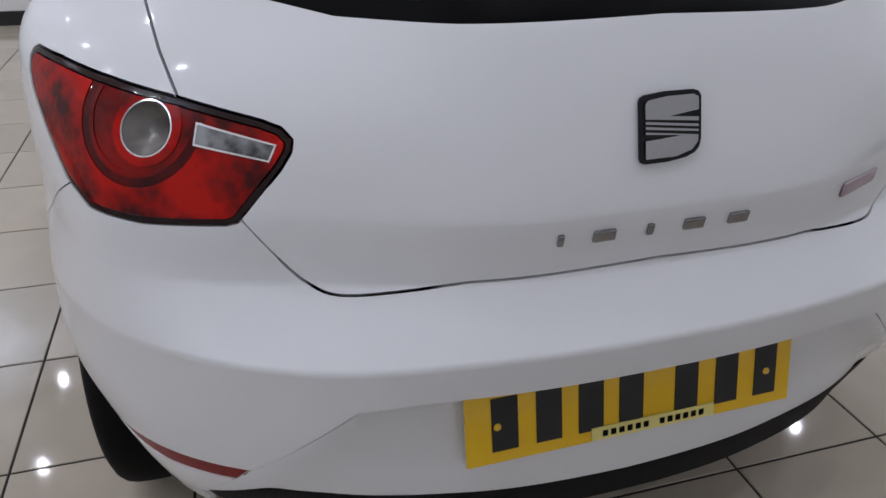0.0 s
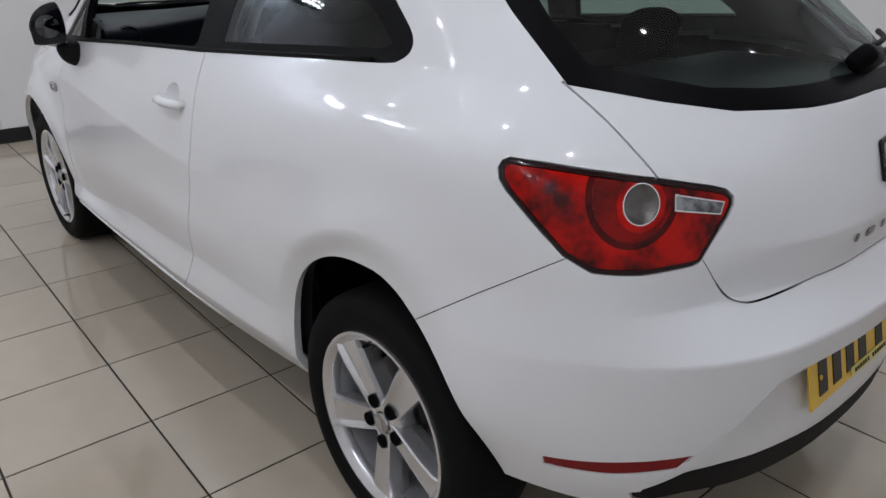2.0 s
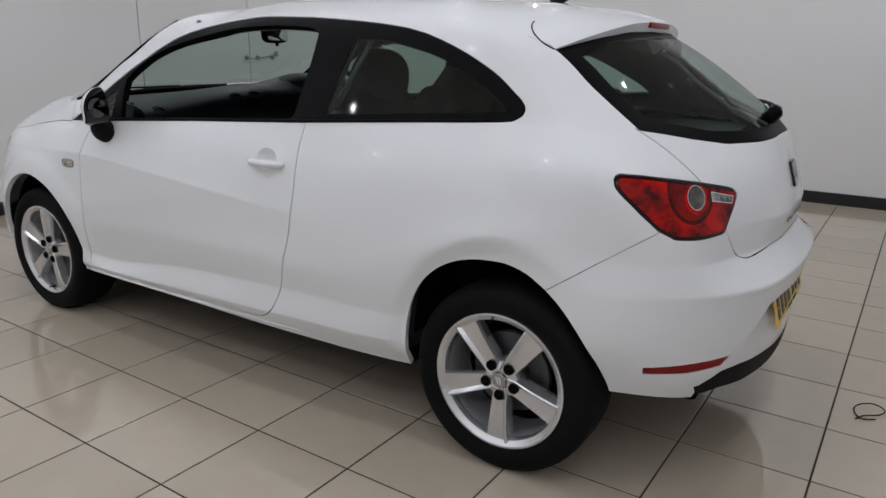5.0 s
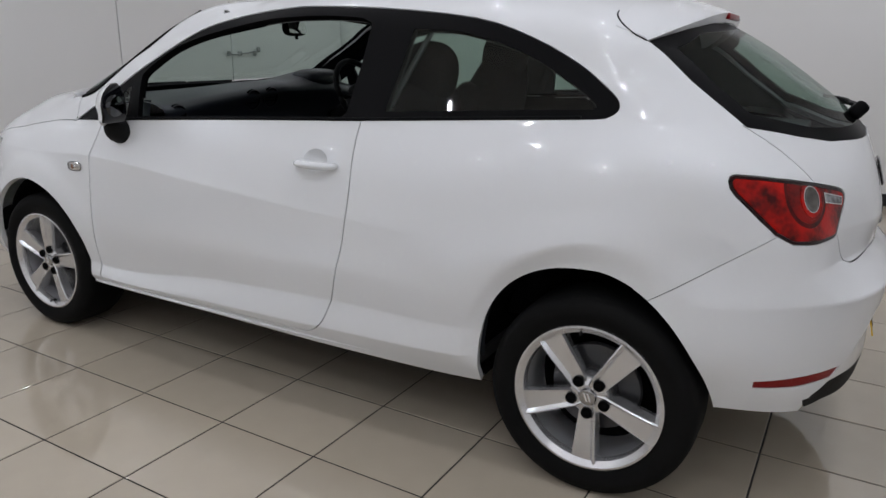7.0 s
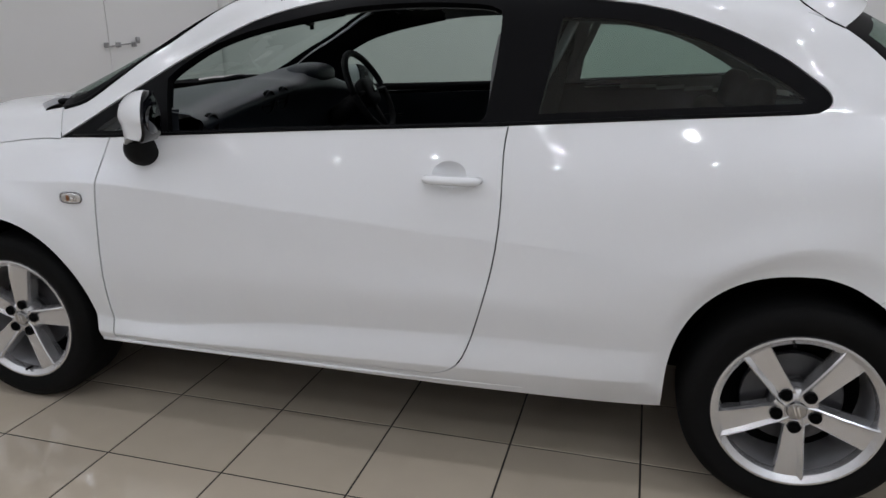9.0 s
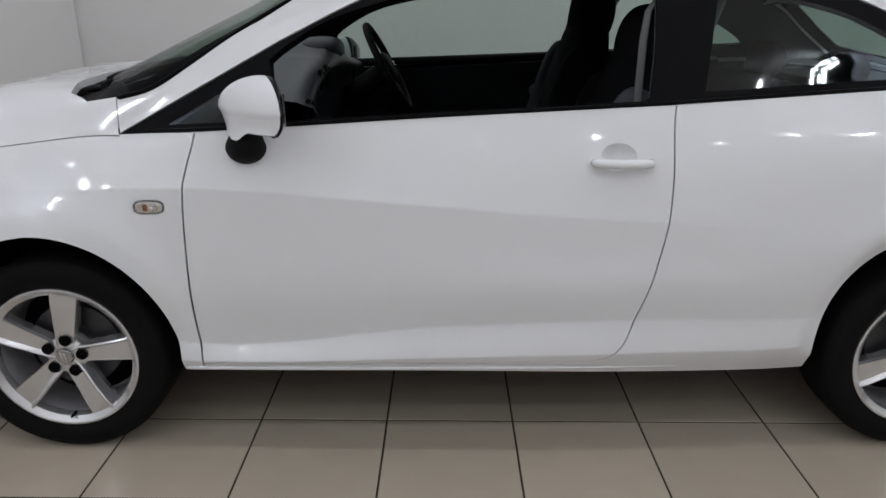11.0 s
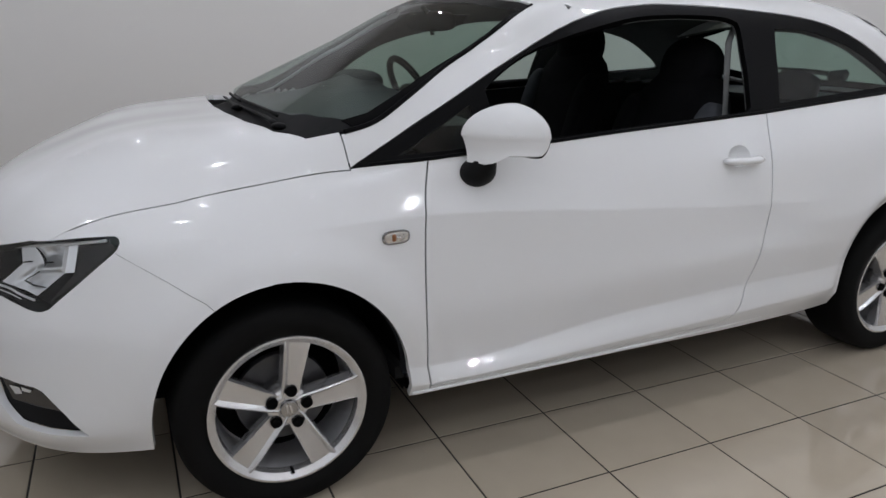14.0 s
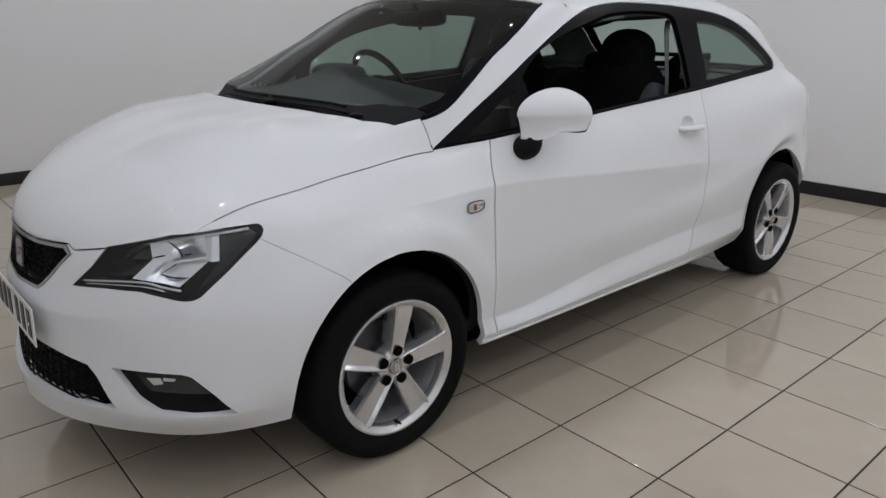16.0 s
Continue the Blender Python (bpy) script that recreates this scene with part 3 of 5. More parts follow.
shapes["tail_red"] = Shape(tail_out(inset(shapes["tail_edge"].flat, 0.009)), TAIL_WAY, tail_keep)
lamp_c = (Vector((-.475, .602, .883)).dot(ta), .8825)
swirl_c = (lamp_c[0] - 0.012, lamp_c[1] + 0.012)


def disc(c, r, n=28, squash=1.0):
    return [(c[0] + r * math.cos(2 * math.pi * k / n), c[1] + r * squash * math.sin(2 * math.pi * k / n)) for k in range(n)]


shapes["tail_round"] = Shape(tail_out(disc(lamp_c, 0.029)), TAIL_WAY, tail_keep)
shapes["tail_ring"] = Shape(tail_out(disc(lamp_c, 0.0308)), TAIL_WAY, tail_keep)
shapes["tail_swirl"] = Shape(tail_out(disc(swirl_c, 0.078, 36)), TAIL_WAY, lambda p: tail_keep(p) and shapes["tail_red"].holds(p))
for name, centre, r in (("tail_arc", swirl_c, 0.067), ("tail_band", swirl_c, 0.060)):
    shapes[name] = Shape(tail_out(disc(centre, r, 36)), TAIL_WAY, lambda p: tail_keep(p) and shapes["tail_red"].holds(p))
shapes["tail_glow"] = Shape(tail_out(disc(lamp_c, 0.041)), TAIL_WAY, lambda p: tail_keep(p) and shapes["tail_red"].holds(p))
rv = [(-.500, .548, .893), (-.530, .452, .873), (-.529, .46, .853), (-.500, .548, .868)]
shapes["tail_reverse_rim"] = Shape(rv, TAIL_WAY, tail_keep)
shapes["tail_reverse"] = Shape(tail_out(inset(shapes["tail_reverse_rim"].flat, 0.0022)), TAIL_WAY, tail_keep)
refl = [(-.412, .724, .425), (-.414, .722, .405), (-.50, .64, .406), (-.575, .556, .415), (-.592, .538, .441), (-.50, .64, .434)]
shapes["reflector"] = Shape(refl, TAIL_WAY, lambda p: p.x < -0.2 and p.y > 0.3 and p.z < 0.6)

# head lamp
HEAD = [(2.830, .692, .793), (2.836, .684, .7985), (2.846, .680, .7988), (2.907, .658, .796), (3.025, .584, .781), (3.137, .434, .738), (3.172, .401, .686), (3.212, .339, .626), (3.166, .448, .638), (3.107, .547, .641), (3.065, .603, .630), (3.047, .624, .6245), (3.031, .641, .622), (3.015, .652, .6235), (2.999, .663, .631), (2.925, .685, .693), (2.848, .700, .758), (2.836, .701, .770), (2.829, .698, .784)]
head_keep = lambda p: p.x > 2.6 and 0.5 < p.z < 0.9
shapes["head"] = Shape(HEAD, HEAD_WAY, head_keep)
FOG = [(3.185, .475, .425), (3.12, .575, .428), (3.062, .643, .427), (3.045, .660, .420), (3.00, .694, .365), (2.954, .718, .304), (3.05, .655, .307), (3.115, .592, .315), (3.154, .543, .353)]
shapes["fog"] = Shape(FOG, HEAD_WAY, lambda p: p.x > 2.6 and p.z < 0.5)
nose = lambda p: p.x > 2.9
shapes["grille"] = Shape(yz([(-.1, .705), (0, .705), (.15, .706), (.288, .715), (.306, .702), (.185, .598), (.165, .588), (0, .578), (-.1, .578)]), FRONT, nose)
shapes["grille_rim"] = Shape(yz([(-.1, .719), (0, .719), (.15, .716), (.295, .725), (.317, .704), (.191, .591), (.168, .579), (0, .569), (-.1, .569)]), FRONT, nose)
shapes["low_grille"] = Shape(yz([(-.1, .432), (0, .432), (.25, .430), (.40, .418), (.43, .39), (.49, .312), (.30, .285), (0, .275), (-.1, .275)]), FRONT, nose)
shapes["valance"] = Shape(yz([(-.1, .1), (-.1, .362), (0, .362), (.20, .368), (.35, .377), (.45, .382), (.54, .376), (.615, .357), (.60, .335), (.57, .31), (.55, .1)]), REAR, lambda p: p.x < -0.35)

shapes["recess"] = Shape(yz([(-.1, .572), (0, .572), (.33, .570), (.40, .562), (.47, .50), (.538, .441), (.60, .372), (.60, .2), (-.1, .2)]), REAR, lambda p: p.x < -0.4 and p.z < 0.62)

# glass
high = lambda p: p.z > 0.9
DLO = [(2.252, .921), (2.04, .934), (1.81, .950), (1.37, .977), (.93, 1.001), (.785, 1.009), (.29, 1.040), (.07, 1.053)] + line2([(.035, 1.057), (.008, 1.075), (.012, 1.103), (.060, 1.142), (.137, 1.193), (.28, 1.260), (.47, 1.314), (.8, 1.346), (1.07, 1.356), (1.2, 1.354), (1.38, 1.331), (1.58, 1.273), (1.82, 1.157)], 3)
side_high = lambda p: p.z > 0.88 and p.y > 0.45
shapes["dlo"] = Shape(xz(DLO), SIDE, side_high)
OPENING = [(1.825, .962), (1.37, .989), (.87, 1.016), (.852, 1.03)] + line2([(.836, 1.16), (.832, 1.285), (.85, 1.308), (.90, 1.320), (1.04, 1.326), (1.18, 1.322), (1.31, 1.309), (1.53, 1.262), (1.69, 1.212), (1.80, 1.150), (1.845, 1.112)], 3)
shapes["opening"] = Shape(xz(OPENING), SIDE, side_high)
QUARTER = [(.712, 1.040)] + line2([(.69, 1.16), (.672, 1.272), (.655, 1.283), (.56, 1.281), (.474, 1.270), (.31, 1.226), (.15, 1.147), (.068, 1.092), (.075, 1.078)], 3) + [(.29, 1.066)]
shapes["quarter"] = Shape(xz(QUARTER), SIDE, side_high)
shapes["tri"] = Shape(xz([(2.12, .948), (1.895, .962), (1.895, 1.075)]), SIDE, side_high)
WIND = [(-.1, .93), (.645, .93), (.656, .99), (.660, 1.036), (.645, 1.105), (.621, 1.185), (.601, 1.272), (.563, 1.346), (.50, 1.358), (.33, 1.376), (.18, 1.384), (0, 1.386), (-.1, 1.386)]
ahead = lambda p: p.x > 1.5 and p.z > 0.93
shapes["wind"] = Shape(yz(WIND), FRONT, ahead)
shapes["wind_clear"] = Shape(yz([(-.1, .93), (.610, .93), (.620, 1.03), (.640, 1.06), (.632, 1.105), (.610, 1.185), (.590, 1.27), (.556, 1.335), (.47, 1.344), (.33, 1.358), (0, 1.367), (-.1, 1.367)]), FRONT, ahead)
shapes["cowl"] = Shape([(x, y, 1) for x, y in ((2.494, -.1), (2.494, 0), (2.488, .2), (2.470, .42), (2.422, .572), (2.352, .637), (2.266, .652), (2.225, .657), (2.305, .57), (2.355, .45), (2.385, .3), (2.395, 0), (2.395, -.1))], DOWN, lambda p: p.x > 2.1 and p.z > 0.9)
behind = lambda p: p.x < 0.1 and p.z > 0.9
BACK = [(-.1, 1.008), (0, 1.008), (.25, 1.003), (.375, 1.004), (.48, 1.022), (.588, 1.047), (.572, 1.15), (.552, 1.26), (.40, 1.297), (.22, 1.312), (0, 1.317), (-.1, 1.317)]
shapes["back"] = Shape(yz(BACK), REAR, behind)
shapes["back_clear"] = Shape(yz([(-.1, 1.04), (0, 1.04), (.30, 1.036), (.39, 1.040), (.475, 1.06), (.540, 1.08), (.535, 1.15), (.515, 1.24), (.38, 1.282), (0, 1.302), (-.1, 1.302)]), REAR, behind)

# panels
HATCH = [(-.1, .713), (0, .713), (.25, .708)] + line2([(.33, .697), (.385, .691), (.42, .693), (.447, .708), (.474, .740), (.505, .783)], 4) + [(.52, .82), (.535, .86), (.557, .915), (.572, .96), (.592, 1.05), (.5, 1.06), (-.1, 1.05)]
shapes["hatch"] = Shape(yz(HATCH), REAR, lambda p: p.x < -0.25 and 0.6 < p.z < 1.1)
shapes["rear_bumper"] = Shape(xz([(-.10, .585), (-.155, .624), (-.28, .712), (-.413, .802), (-1, .802), (-1, .1), (-.10, .1)]), SIDE, lambda p: p.x < -0.05 and p.z < 0.9)
FRONT_SEAM = [(2.042, .934), (2.050, .900), (2.060, .863), (2.067, .832), (2.073, .790), (2.078, .695), (2.078, .5), (2.066, .290)]
DOOR = line2(FRONT_SEAM, 3) + line2([(1.6, .293), (1.2, .297), (1.02, .299), (.965, .304), (.915, .332), (.879, .388), (.832, .541), (.802, .686), (.793, .81), (.794, .942), (.788, 1.008)], 4) + [(.93, 1.001), (1.37, .977), (1.81, .950)]
shapes["cup"] = Shape(xz(disc((0.938, 0.878), 0.048, 30, 0.74)), SIDE, lambda p: p.y > 0.5 and p.z < 1.1)
shapes["door"] = Shape(xz(DOOR), SIDE, lambda p: p.y > 0.5 and p.z < 1.1)
HOOD = line2([(2.252, .700), (2.446, .689), (2.62, .667), (2.787, .650), (2.893, .640), (2.951, .629), (2.99, .618)], 4) + [ (3.05, .60), (3.17, .46), (3.25, .36), (3.29, .32), (3.30, .15), (3.31, 0), (3.31, -.1), (2.494, -.1), (2.494, 0), (2.488, .2), (2.470, .42), (2.422, .572), (2.352, .637), (2.266, .652)]
shapes["hood_front"] = Shape(yz([(-.1, .719), (0, .719), (.15, .720), (.30, .729), (.328, .716), (.36, .722), (.43, .735), (.45, .732), (.584, .771), (.632, .790), (.66, .797), (.72, .81), (.75, 1.1), (-.1, 1.1)]), FRONT, lambda p: p.x > 2.6 and p.z > 0.6)
shapes["hood"] = Shape([(x, y, 1) for x, y in HOOD], DOWN, lambda p: p.x > 2.1 and p.z > 0.66 and (p.x < 2.8 or shapes["hood_front"].holds(p)))
shapes["front_bumper"] = Shape(xz([(2.62, .60), (2.657, .640), (2.75, .703), (2.85, .768), (2.87, .776), (3.6, .776), (3.6, .05), (2.62, .05)]), SIDE, lambda p: p.x > 2.5 and p.z < 0.85)
shapes["fender"] = Shape(xz([(2.066, .1), (2.066, .290)] + line2(FRONT_SEAM[::-1], 3)[1:] + [(2.252, .921), (2.27, 1.02), (3.1, 1.02), (3.1, .1)]), SIDE, lambda p: p.x > 1.9 and p.y > 0.2 and p.z < 1.02)
for shape in shapes.values():
    shape.carve(bm)

# each face goes to the first field that holds it
ORDER = ["arch_r", "arch_f", "tail_reverse", "tail_reverse_rim", "tail_round", "tail_ring", "tail_glow", "tail_band", "tail_arc", "tail_swirl", "tail_red", "tail_edge", "reflector", "head", "fog", "grille", "grille_rim", "low_grille", "valance", "recess", "opening", "quarter", "tri", "dlo", "cowl", "hood", "wind_clear", "wind", "back_clear", "back", "hatch", "rear_bumper", "cup", "door", "front_bumper", "fender"]
fields = {k: [] for k in ORDER + ["shell"]}
for f in bm.faces:
    c = f.calc_center_median()
    if f.calc_area() < 1e-9:
        continue
    name = next((k for k in ORDER if shapes[k].holds(c)), "shell")
    fields[name].append([v.co.copy() for v in f.verts])
bm.free()


def join_polys(polys):
    index, verts, faces = {}, [], []
    for poly in polys:
        f = []
        for p in poly:
            k = (round(p.x, 5), round(p.y, 5), round(p.z, 5))
            if k not in index:
                index[k] = len(verts)
                verts.append(p.copy())
            if not f or f[-1] != index[k]:
                f.append(index[k])
        if len(f) > 2 and f[0] == f[-1]:
            f.pop()
        if len(f) > 2:
            faces.append(f)
    return verts, faces


def seam_gap(p):
    """Half the joint between two panels: narrower along the bumpers."""
    if 0.87 < p.x < 1.0 and 0.83 < p.z < 0.93 and p.y > 0.5:
        return 0.0
    if p.x > 2.5 and p.z < 0.81:
        return 0.0022 if p.y < 0.60 and p.z > 0.69 else 0.0006
    if 2.0 < p.x < 2.1 and p.y > 0.6:
        return 0.0027
    return 0.0010 if p.x < -0.1 and p.z < 0.83 and abs(p.y) > 0.47 else 0.0020


def sheet(polys, whole, lift=0.0, gap=seam_gap, depth=0.02, flip=False):
    """Vertices, faces and normals of a panel cut from the car's surface, with its edges turned in."""
    verts, faces = join_polys(polys)
    normals = [surface_normal(v) for v in verts]
    for i, v in enumerate(verts):
        if abs(v.y) < 1e-4:
            normals[i].y = 0
            normals[i].normalize()
    verts = [v + n * (lift(v) if callable(lift) else lift) for v, n in zip(verts, normals)]
    if whole:
        n0, other = len(verts), {}
        for i in range(n0):
            if abs(verts[i].y) < 1e-4:
                verts[i].y = 0
                other[i] = i
            else:
                other[i] = len(verts)
                verts.append(Vector((verts[i].x, -verts[i].y, verts[i].z)))
                normals.append(Vector((normals[i].x, -normals[i].y, normals[i].z)))
        faces = faces + [[other[i] for i in reversed(f)] for f in faces]
    if depth:
        edges = {}
        for f in faces:
            for a, b in zip(f, f[1:] + f[:1]):
                edges[(a, b)] = edges.get((a, b), 0) + 1
        rim = [(a, b) for a, b in edges if (b, a) not in edges]
        inward = {}
        for a, b in rim:
            e = verts[b] - verts[a]
            for i in (a, b):
                inward[i] = inward.get(i, Vector()) + normals[i].cross(e)
        edge_of = {}
        for i, d in inward.items():
            inward[i] = d = d.normalized() if d.length > 1e-9 else Vector((0, 0, 1))
            verts[i] = verts[i] + d * (gap(verts[i]) if callable(gap) else gap)
        # points just inside the edge give way to it, so that nothing folds over
        for f in faces:
            for i in f:
                for j in f:
                    if i in inward and j not in inward:
                        short = 0.0003 - (verts[j] - verts[i]).dot(inward[i])
                        if 0 < short < 0.006:
                            verts[j] = verts[j] + inward[i] * short
        for i, d in inward.items():
            edge_of[i] = (len(verts), len(verts) + 1)
            verts.extend((verts[i].copy(), verts[i] - normals[i] * (depth(verts[i]) if callable(depth) else depth)))
            normals.extend((-d, -d))
        for a, b in rim:
            faces.append([edge_of[b][0], edge_of[a][0], edge_of[a][1], edge_of[b][1]])
    if flip:
        faces, normals = [f[::-1] for f in faces], [-n for n in normals]
    return verts, faces, normals


def sheet_object(name, data, mat, parent, label="", mirrored=False):
    verts, faces, normals = data
    if mirrored:
        m = Vector((1, -1, 1))
        verts, normals, faces = [v * m for v in verts], [n * m for n in normals], [f[::-1] for f in faces]
    mesh = bpy.data.meshes.new(name)
    mesh.from_pydata([tuple(v) for v in verts], [], faces)
    ob = finish(name, mesh, mat, parent, label)
    mesh.normals_split_custom_set_from_vertices([tuple(n) for n in normals])
    return ob


def panel(name, keys, mat, parent, label="", whole=True, **how):
    """One panel across the car, or a pair of mirrored ones."""
    data = sheet([p for k in keys for p in fields[k]], whole, **how)
    left = sheet_object(name, data, mat, parent, label)
    return left if whole else (left, sheet_object(name, data, mat, parent, label, True))


# ---- the car ----
car = new("car")
car.empty_display_size = 0.3
tagged(car, "white three-door hatchback car parked on the tiled showroom floor", "car")

shell = panel("body_shell", ["shell"], PAINT, car, "white painted roof, pillars, quarter panels and sills")
hood = panel("hood", ["hood"], PAINT, car, "white painted bonnet, shut")
front_bumper = panel("front_bumper", ["front_bumper"], PAINT, car, "white painted front bumper")
rear_bumper = panel("rear_bumper", ["rear_bumper"], PAINT, car, "white painted rear bumper", depth=lambda p: 0.06 if abs(p.y) < 0.45 and p.z < 0.6 else 0.02)
panel("plate_recess", ["recess"], PAINT, rear_bumper, "white recess round the number plate", lift=lambda p: -(0.022 + 0.028 * min(1.0, max(0.0, (p.z - 0.44) / 0.10))) * min(1.0, max(0.0, (0.40 + (0.562 - p.z) * 1.05 - p.y) / 0.07)), gap=-0.0005)
hatch = panel("tailgate", ["hatch"], PAINT, car, "white painted tailgate, shut")
panel("fender", ["fender"], PAINT, car, "white painted front wing", whole=False)
doors = panel("door", ["door"], PAINT, car, "white painted side door, shut", whole=False)
for d, m in zip(doors, (False, True)):
    frame_data = sheet(fields["dlo"], False, lift=-0.003, gap=0.0, depth=0.02)
    sheet_object("window_frame", frame_data, BLACK_TRIM, d, "black window surround", m)
panel("valance", ["valance"], BLACK_PLASTIC, rear_bumper, "black plastic lower rear valance", lift=lambda p: -0.006 - 0.016 * min(1.0, max(0.0, (0.60 - p.y) / 0.10)), depth=0.02)
panel("windscreen_edge", ["wind"], FRIT, car, "black edge of the windscreen", lift=-0.004, gap=0.0, depth=0.004)
panel("windscreen", ["wind_clear"], GLASS, car, "green-tinted windscreen", lift=-0.004, gap=0.0, depth=0).visible_shadow = False
for s_ in (1, -1):
    edge_line = []
    for y, z in ((.657, 1.010), (.660, 1.036), (.645, 1.105), (.621, 1.185), (.601, 1.272), (.565, 1.344)):
        at, nn = on_surface((4.0, y, z), (-1, 0, 0))
        edge_line.append((at.x + nn.x * 0.001, (at.y - 0.003 + nn.y * 0.001) * s_, at.z + nn.z * 0.001))
    edge_line = spline(edge_line, 5)
    part("windscreen_seal", tube(edge_line, [0.008 - 0.003 * k / (len(edge_line) - 1) for k in range(len(edge_line))], 10), BLACK_TRIM, car, "black rubber windscreen seal")
panel("cowl", ["cowl"], COWL_BLACK, car, "black plastic cowl under the windscreen", lift=lambda p: -0.008 - 0.036 * min(1.0, max(0.0, (p.x - 2.395 + 0.26 * p.y ** 2) / 0.07)), gap=-0.006, depth=0.01)
panel("rear_window_edge", ["back"], FRIT, hatch, "black edge of the rear window", lift=-0.004, gap=0.0, depth=0.006)
panel("rear_window", ["back_clear"], GLASS_REAR, hatch, "dark green-tinted rear window", lift=-0.004, gap=0.0, depth=0).visible_shadow = False
for ob in panel("quarter_window", ["quarter"], GLASS_REAR, car, "dark green-tinted rear side window", whole=False, lift=-0.004, gap=0.0, depth=0):
    ob.visible_shadow = False
for ob in panel("corner_window", ["tri"], GLASS_REAR, car, "small fixed corner window", whole=False, lift=-0.004, gap=0.0, depth=0):
    ob.visible_shadow = False
far_pane = sheet_object("door_window", sheet(fields["opening"], False, lift=-0.012, gap=0.0, depth=0), GLASS, doors[1], "green-tinted door window, wound up", True)
far_pane.visible_shadow = False

# inner lining
lining = [p for k in ("shell", "door", "dlo", "fender") for p in fields[k] if 0.30 < sum(v.z for v in p) / len(p) and sum(v.x for v in p) / len(p) < 2.35]
upper = [p for p in lining if sum(v.z for v in p) / len(p) > 1.03]
lower = [p for p in lining if sum(v.z for v in p) / len(p) <= 1.03]
front_post = [p for p in upper if 1.30 < sum(v.x for v in p) / len(p) and sum(v.y for v in p) / len(p) > 0.52]
upper = [p for p in upper if p not in front_post]
for m in (False, True):
    sheet_object("pillar_trim", sheet(front_post, False, lift=-0.030, depth=0, flip=True), BLACK_TRIM, car, "black inner pillar trim", m)
sheet_object("headliner", sheet(upper, True, lift=-0.028, depth=0, flip=True), HEADLINER, car, "grey headliner and pillar trim")
for m in (False, True):
    sheet_object("side_trim", sheet(lower, False, lift=-0.055, depth=0, flip=True), DASH, car, "black inner side trim", m)
sheet_object("tailgate_trim", sheet(fields["hatch"], True, lift=-0.04, depth=0, flip=True), DASH, hatch, "black tailgate lining")

# tail lamps
for m in (False, True):
    edge = sheet_object("tail_lamp", sheet(fields["tail_edge"], False, lift=-0.001), LAMP_EDGE, car, "red tail lamp with a smoked edge", m)
    sheet_object("red_lens", sheet(fields["tail_red"], False, lift=0.0005, gap=0.0, depth=0.004), LAMP_RED, edge, "bright red lens", m)
    sheet_object("dark_swirl", sheet(fields["tail_swirl"], False, lift=-0.0005, gap=0.0, depth=0.004), LAMP_DARK_RED, edge, "deep red swirl", m)
    sheet_object("bright_arc", sheet(fields["tail_arc"], False, lift=0.0002, gap=0.0, depth=0.004), LAMP_MID_RED, edge, "thin red arc", m)
    sheet_object("dark_band", sheet(fields["tail_band"], False, lift=-0.0008, gap=0.0, depth=0.004), LAMP_MID_RED, edge, "deep red band", m)
    sheet_object("glow_ring", sheet(fields["tail_glow"], False, lift=0.0008, gap=0.0, depth=0.004), LAMP_RED, edge, "bright red ring", m)
    sheet_object("indicator_rim", sheet(fields["tail_ring"], False, lift=0.0015, gap=0.0, depth=0.004), CHROME, edge, "thin chrome rim", m)
    bowl_c = sum((v for p in fields["tail_round"] for v in p), Vector()) / sum(len(p) for p in fields["tail_round"])
    verts, faces, normals = sheet(fields["tail_round"], False, lift=lambda p: -0.016 * max(0.0, 1 - ((p - bowl_c).length / 0.031) ** 2), gap=0.0, depth=0)
    b_ = bmesh.new()
    vs = [b_.verts.new(v * Vector((1, -1 if m else 1, 1))) for v in verts]
    for f in faces:
        b_.faces.new([vs[i] for i in (f[::-1] if m else f)])
    part("indicator_lens", b_, LAMP_CLEAR, edge, "round grey indicator bowl")
    sheet_object("reverse_rim", sheet(fields["tail_reverse_rim"], False, lift=0.0015, gap=0.0, depth=0.004), CHROME, edge, "bright rim of the reversing lamp", m)
    sheet_object("reverse_lens", sheet(fields["tail_reverse"], False, lift=0.0005, gap=0.0, depth=0.004), REVERSE_LENS, edge, "grey reversing lamp lens", m)
panel("rear_reflector", ["reflector"], REFLECTOR_RED, rear_bumper, "long dark red reflector", whole=False, lift=-0.002)

# head lamps: a bowl with reflectors behind a clear cover
head_shape = shapes["head"]
ha, hb = head_shape.a, head_shape.b


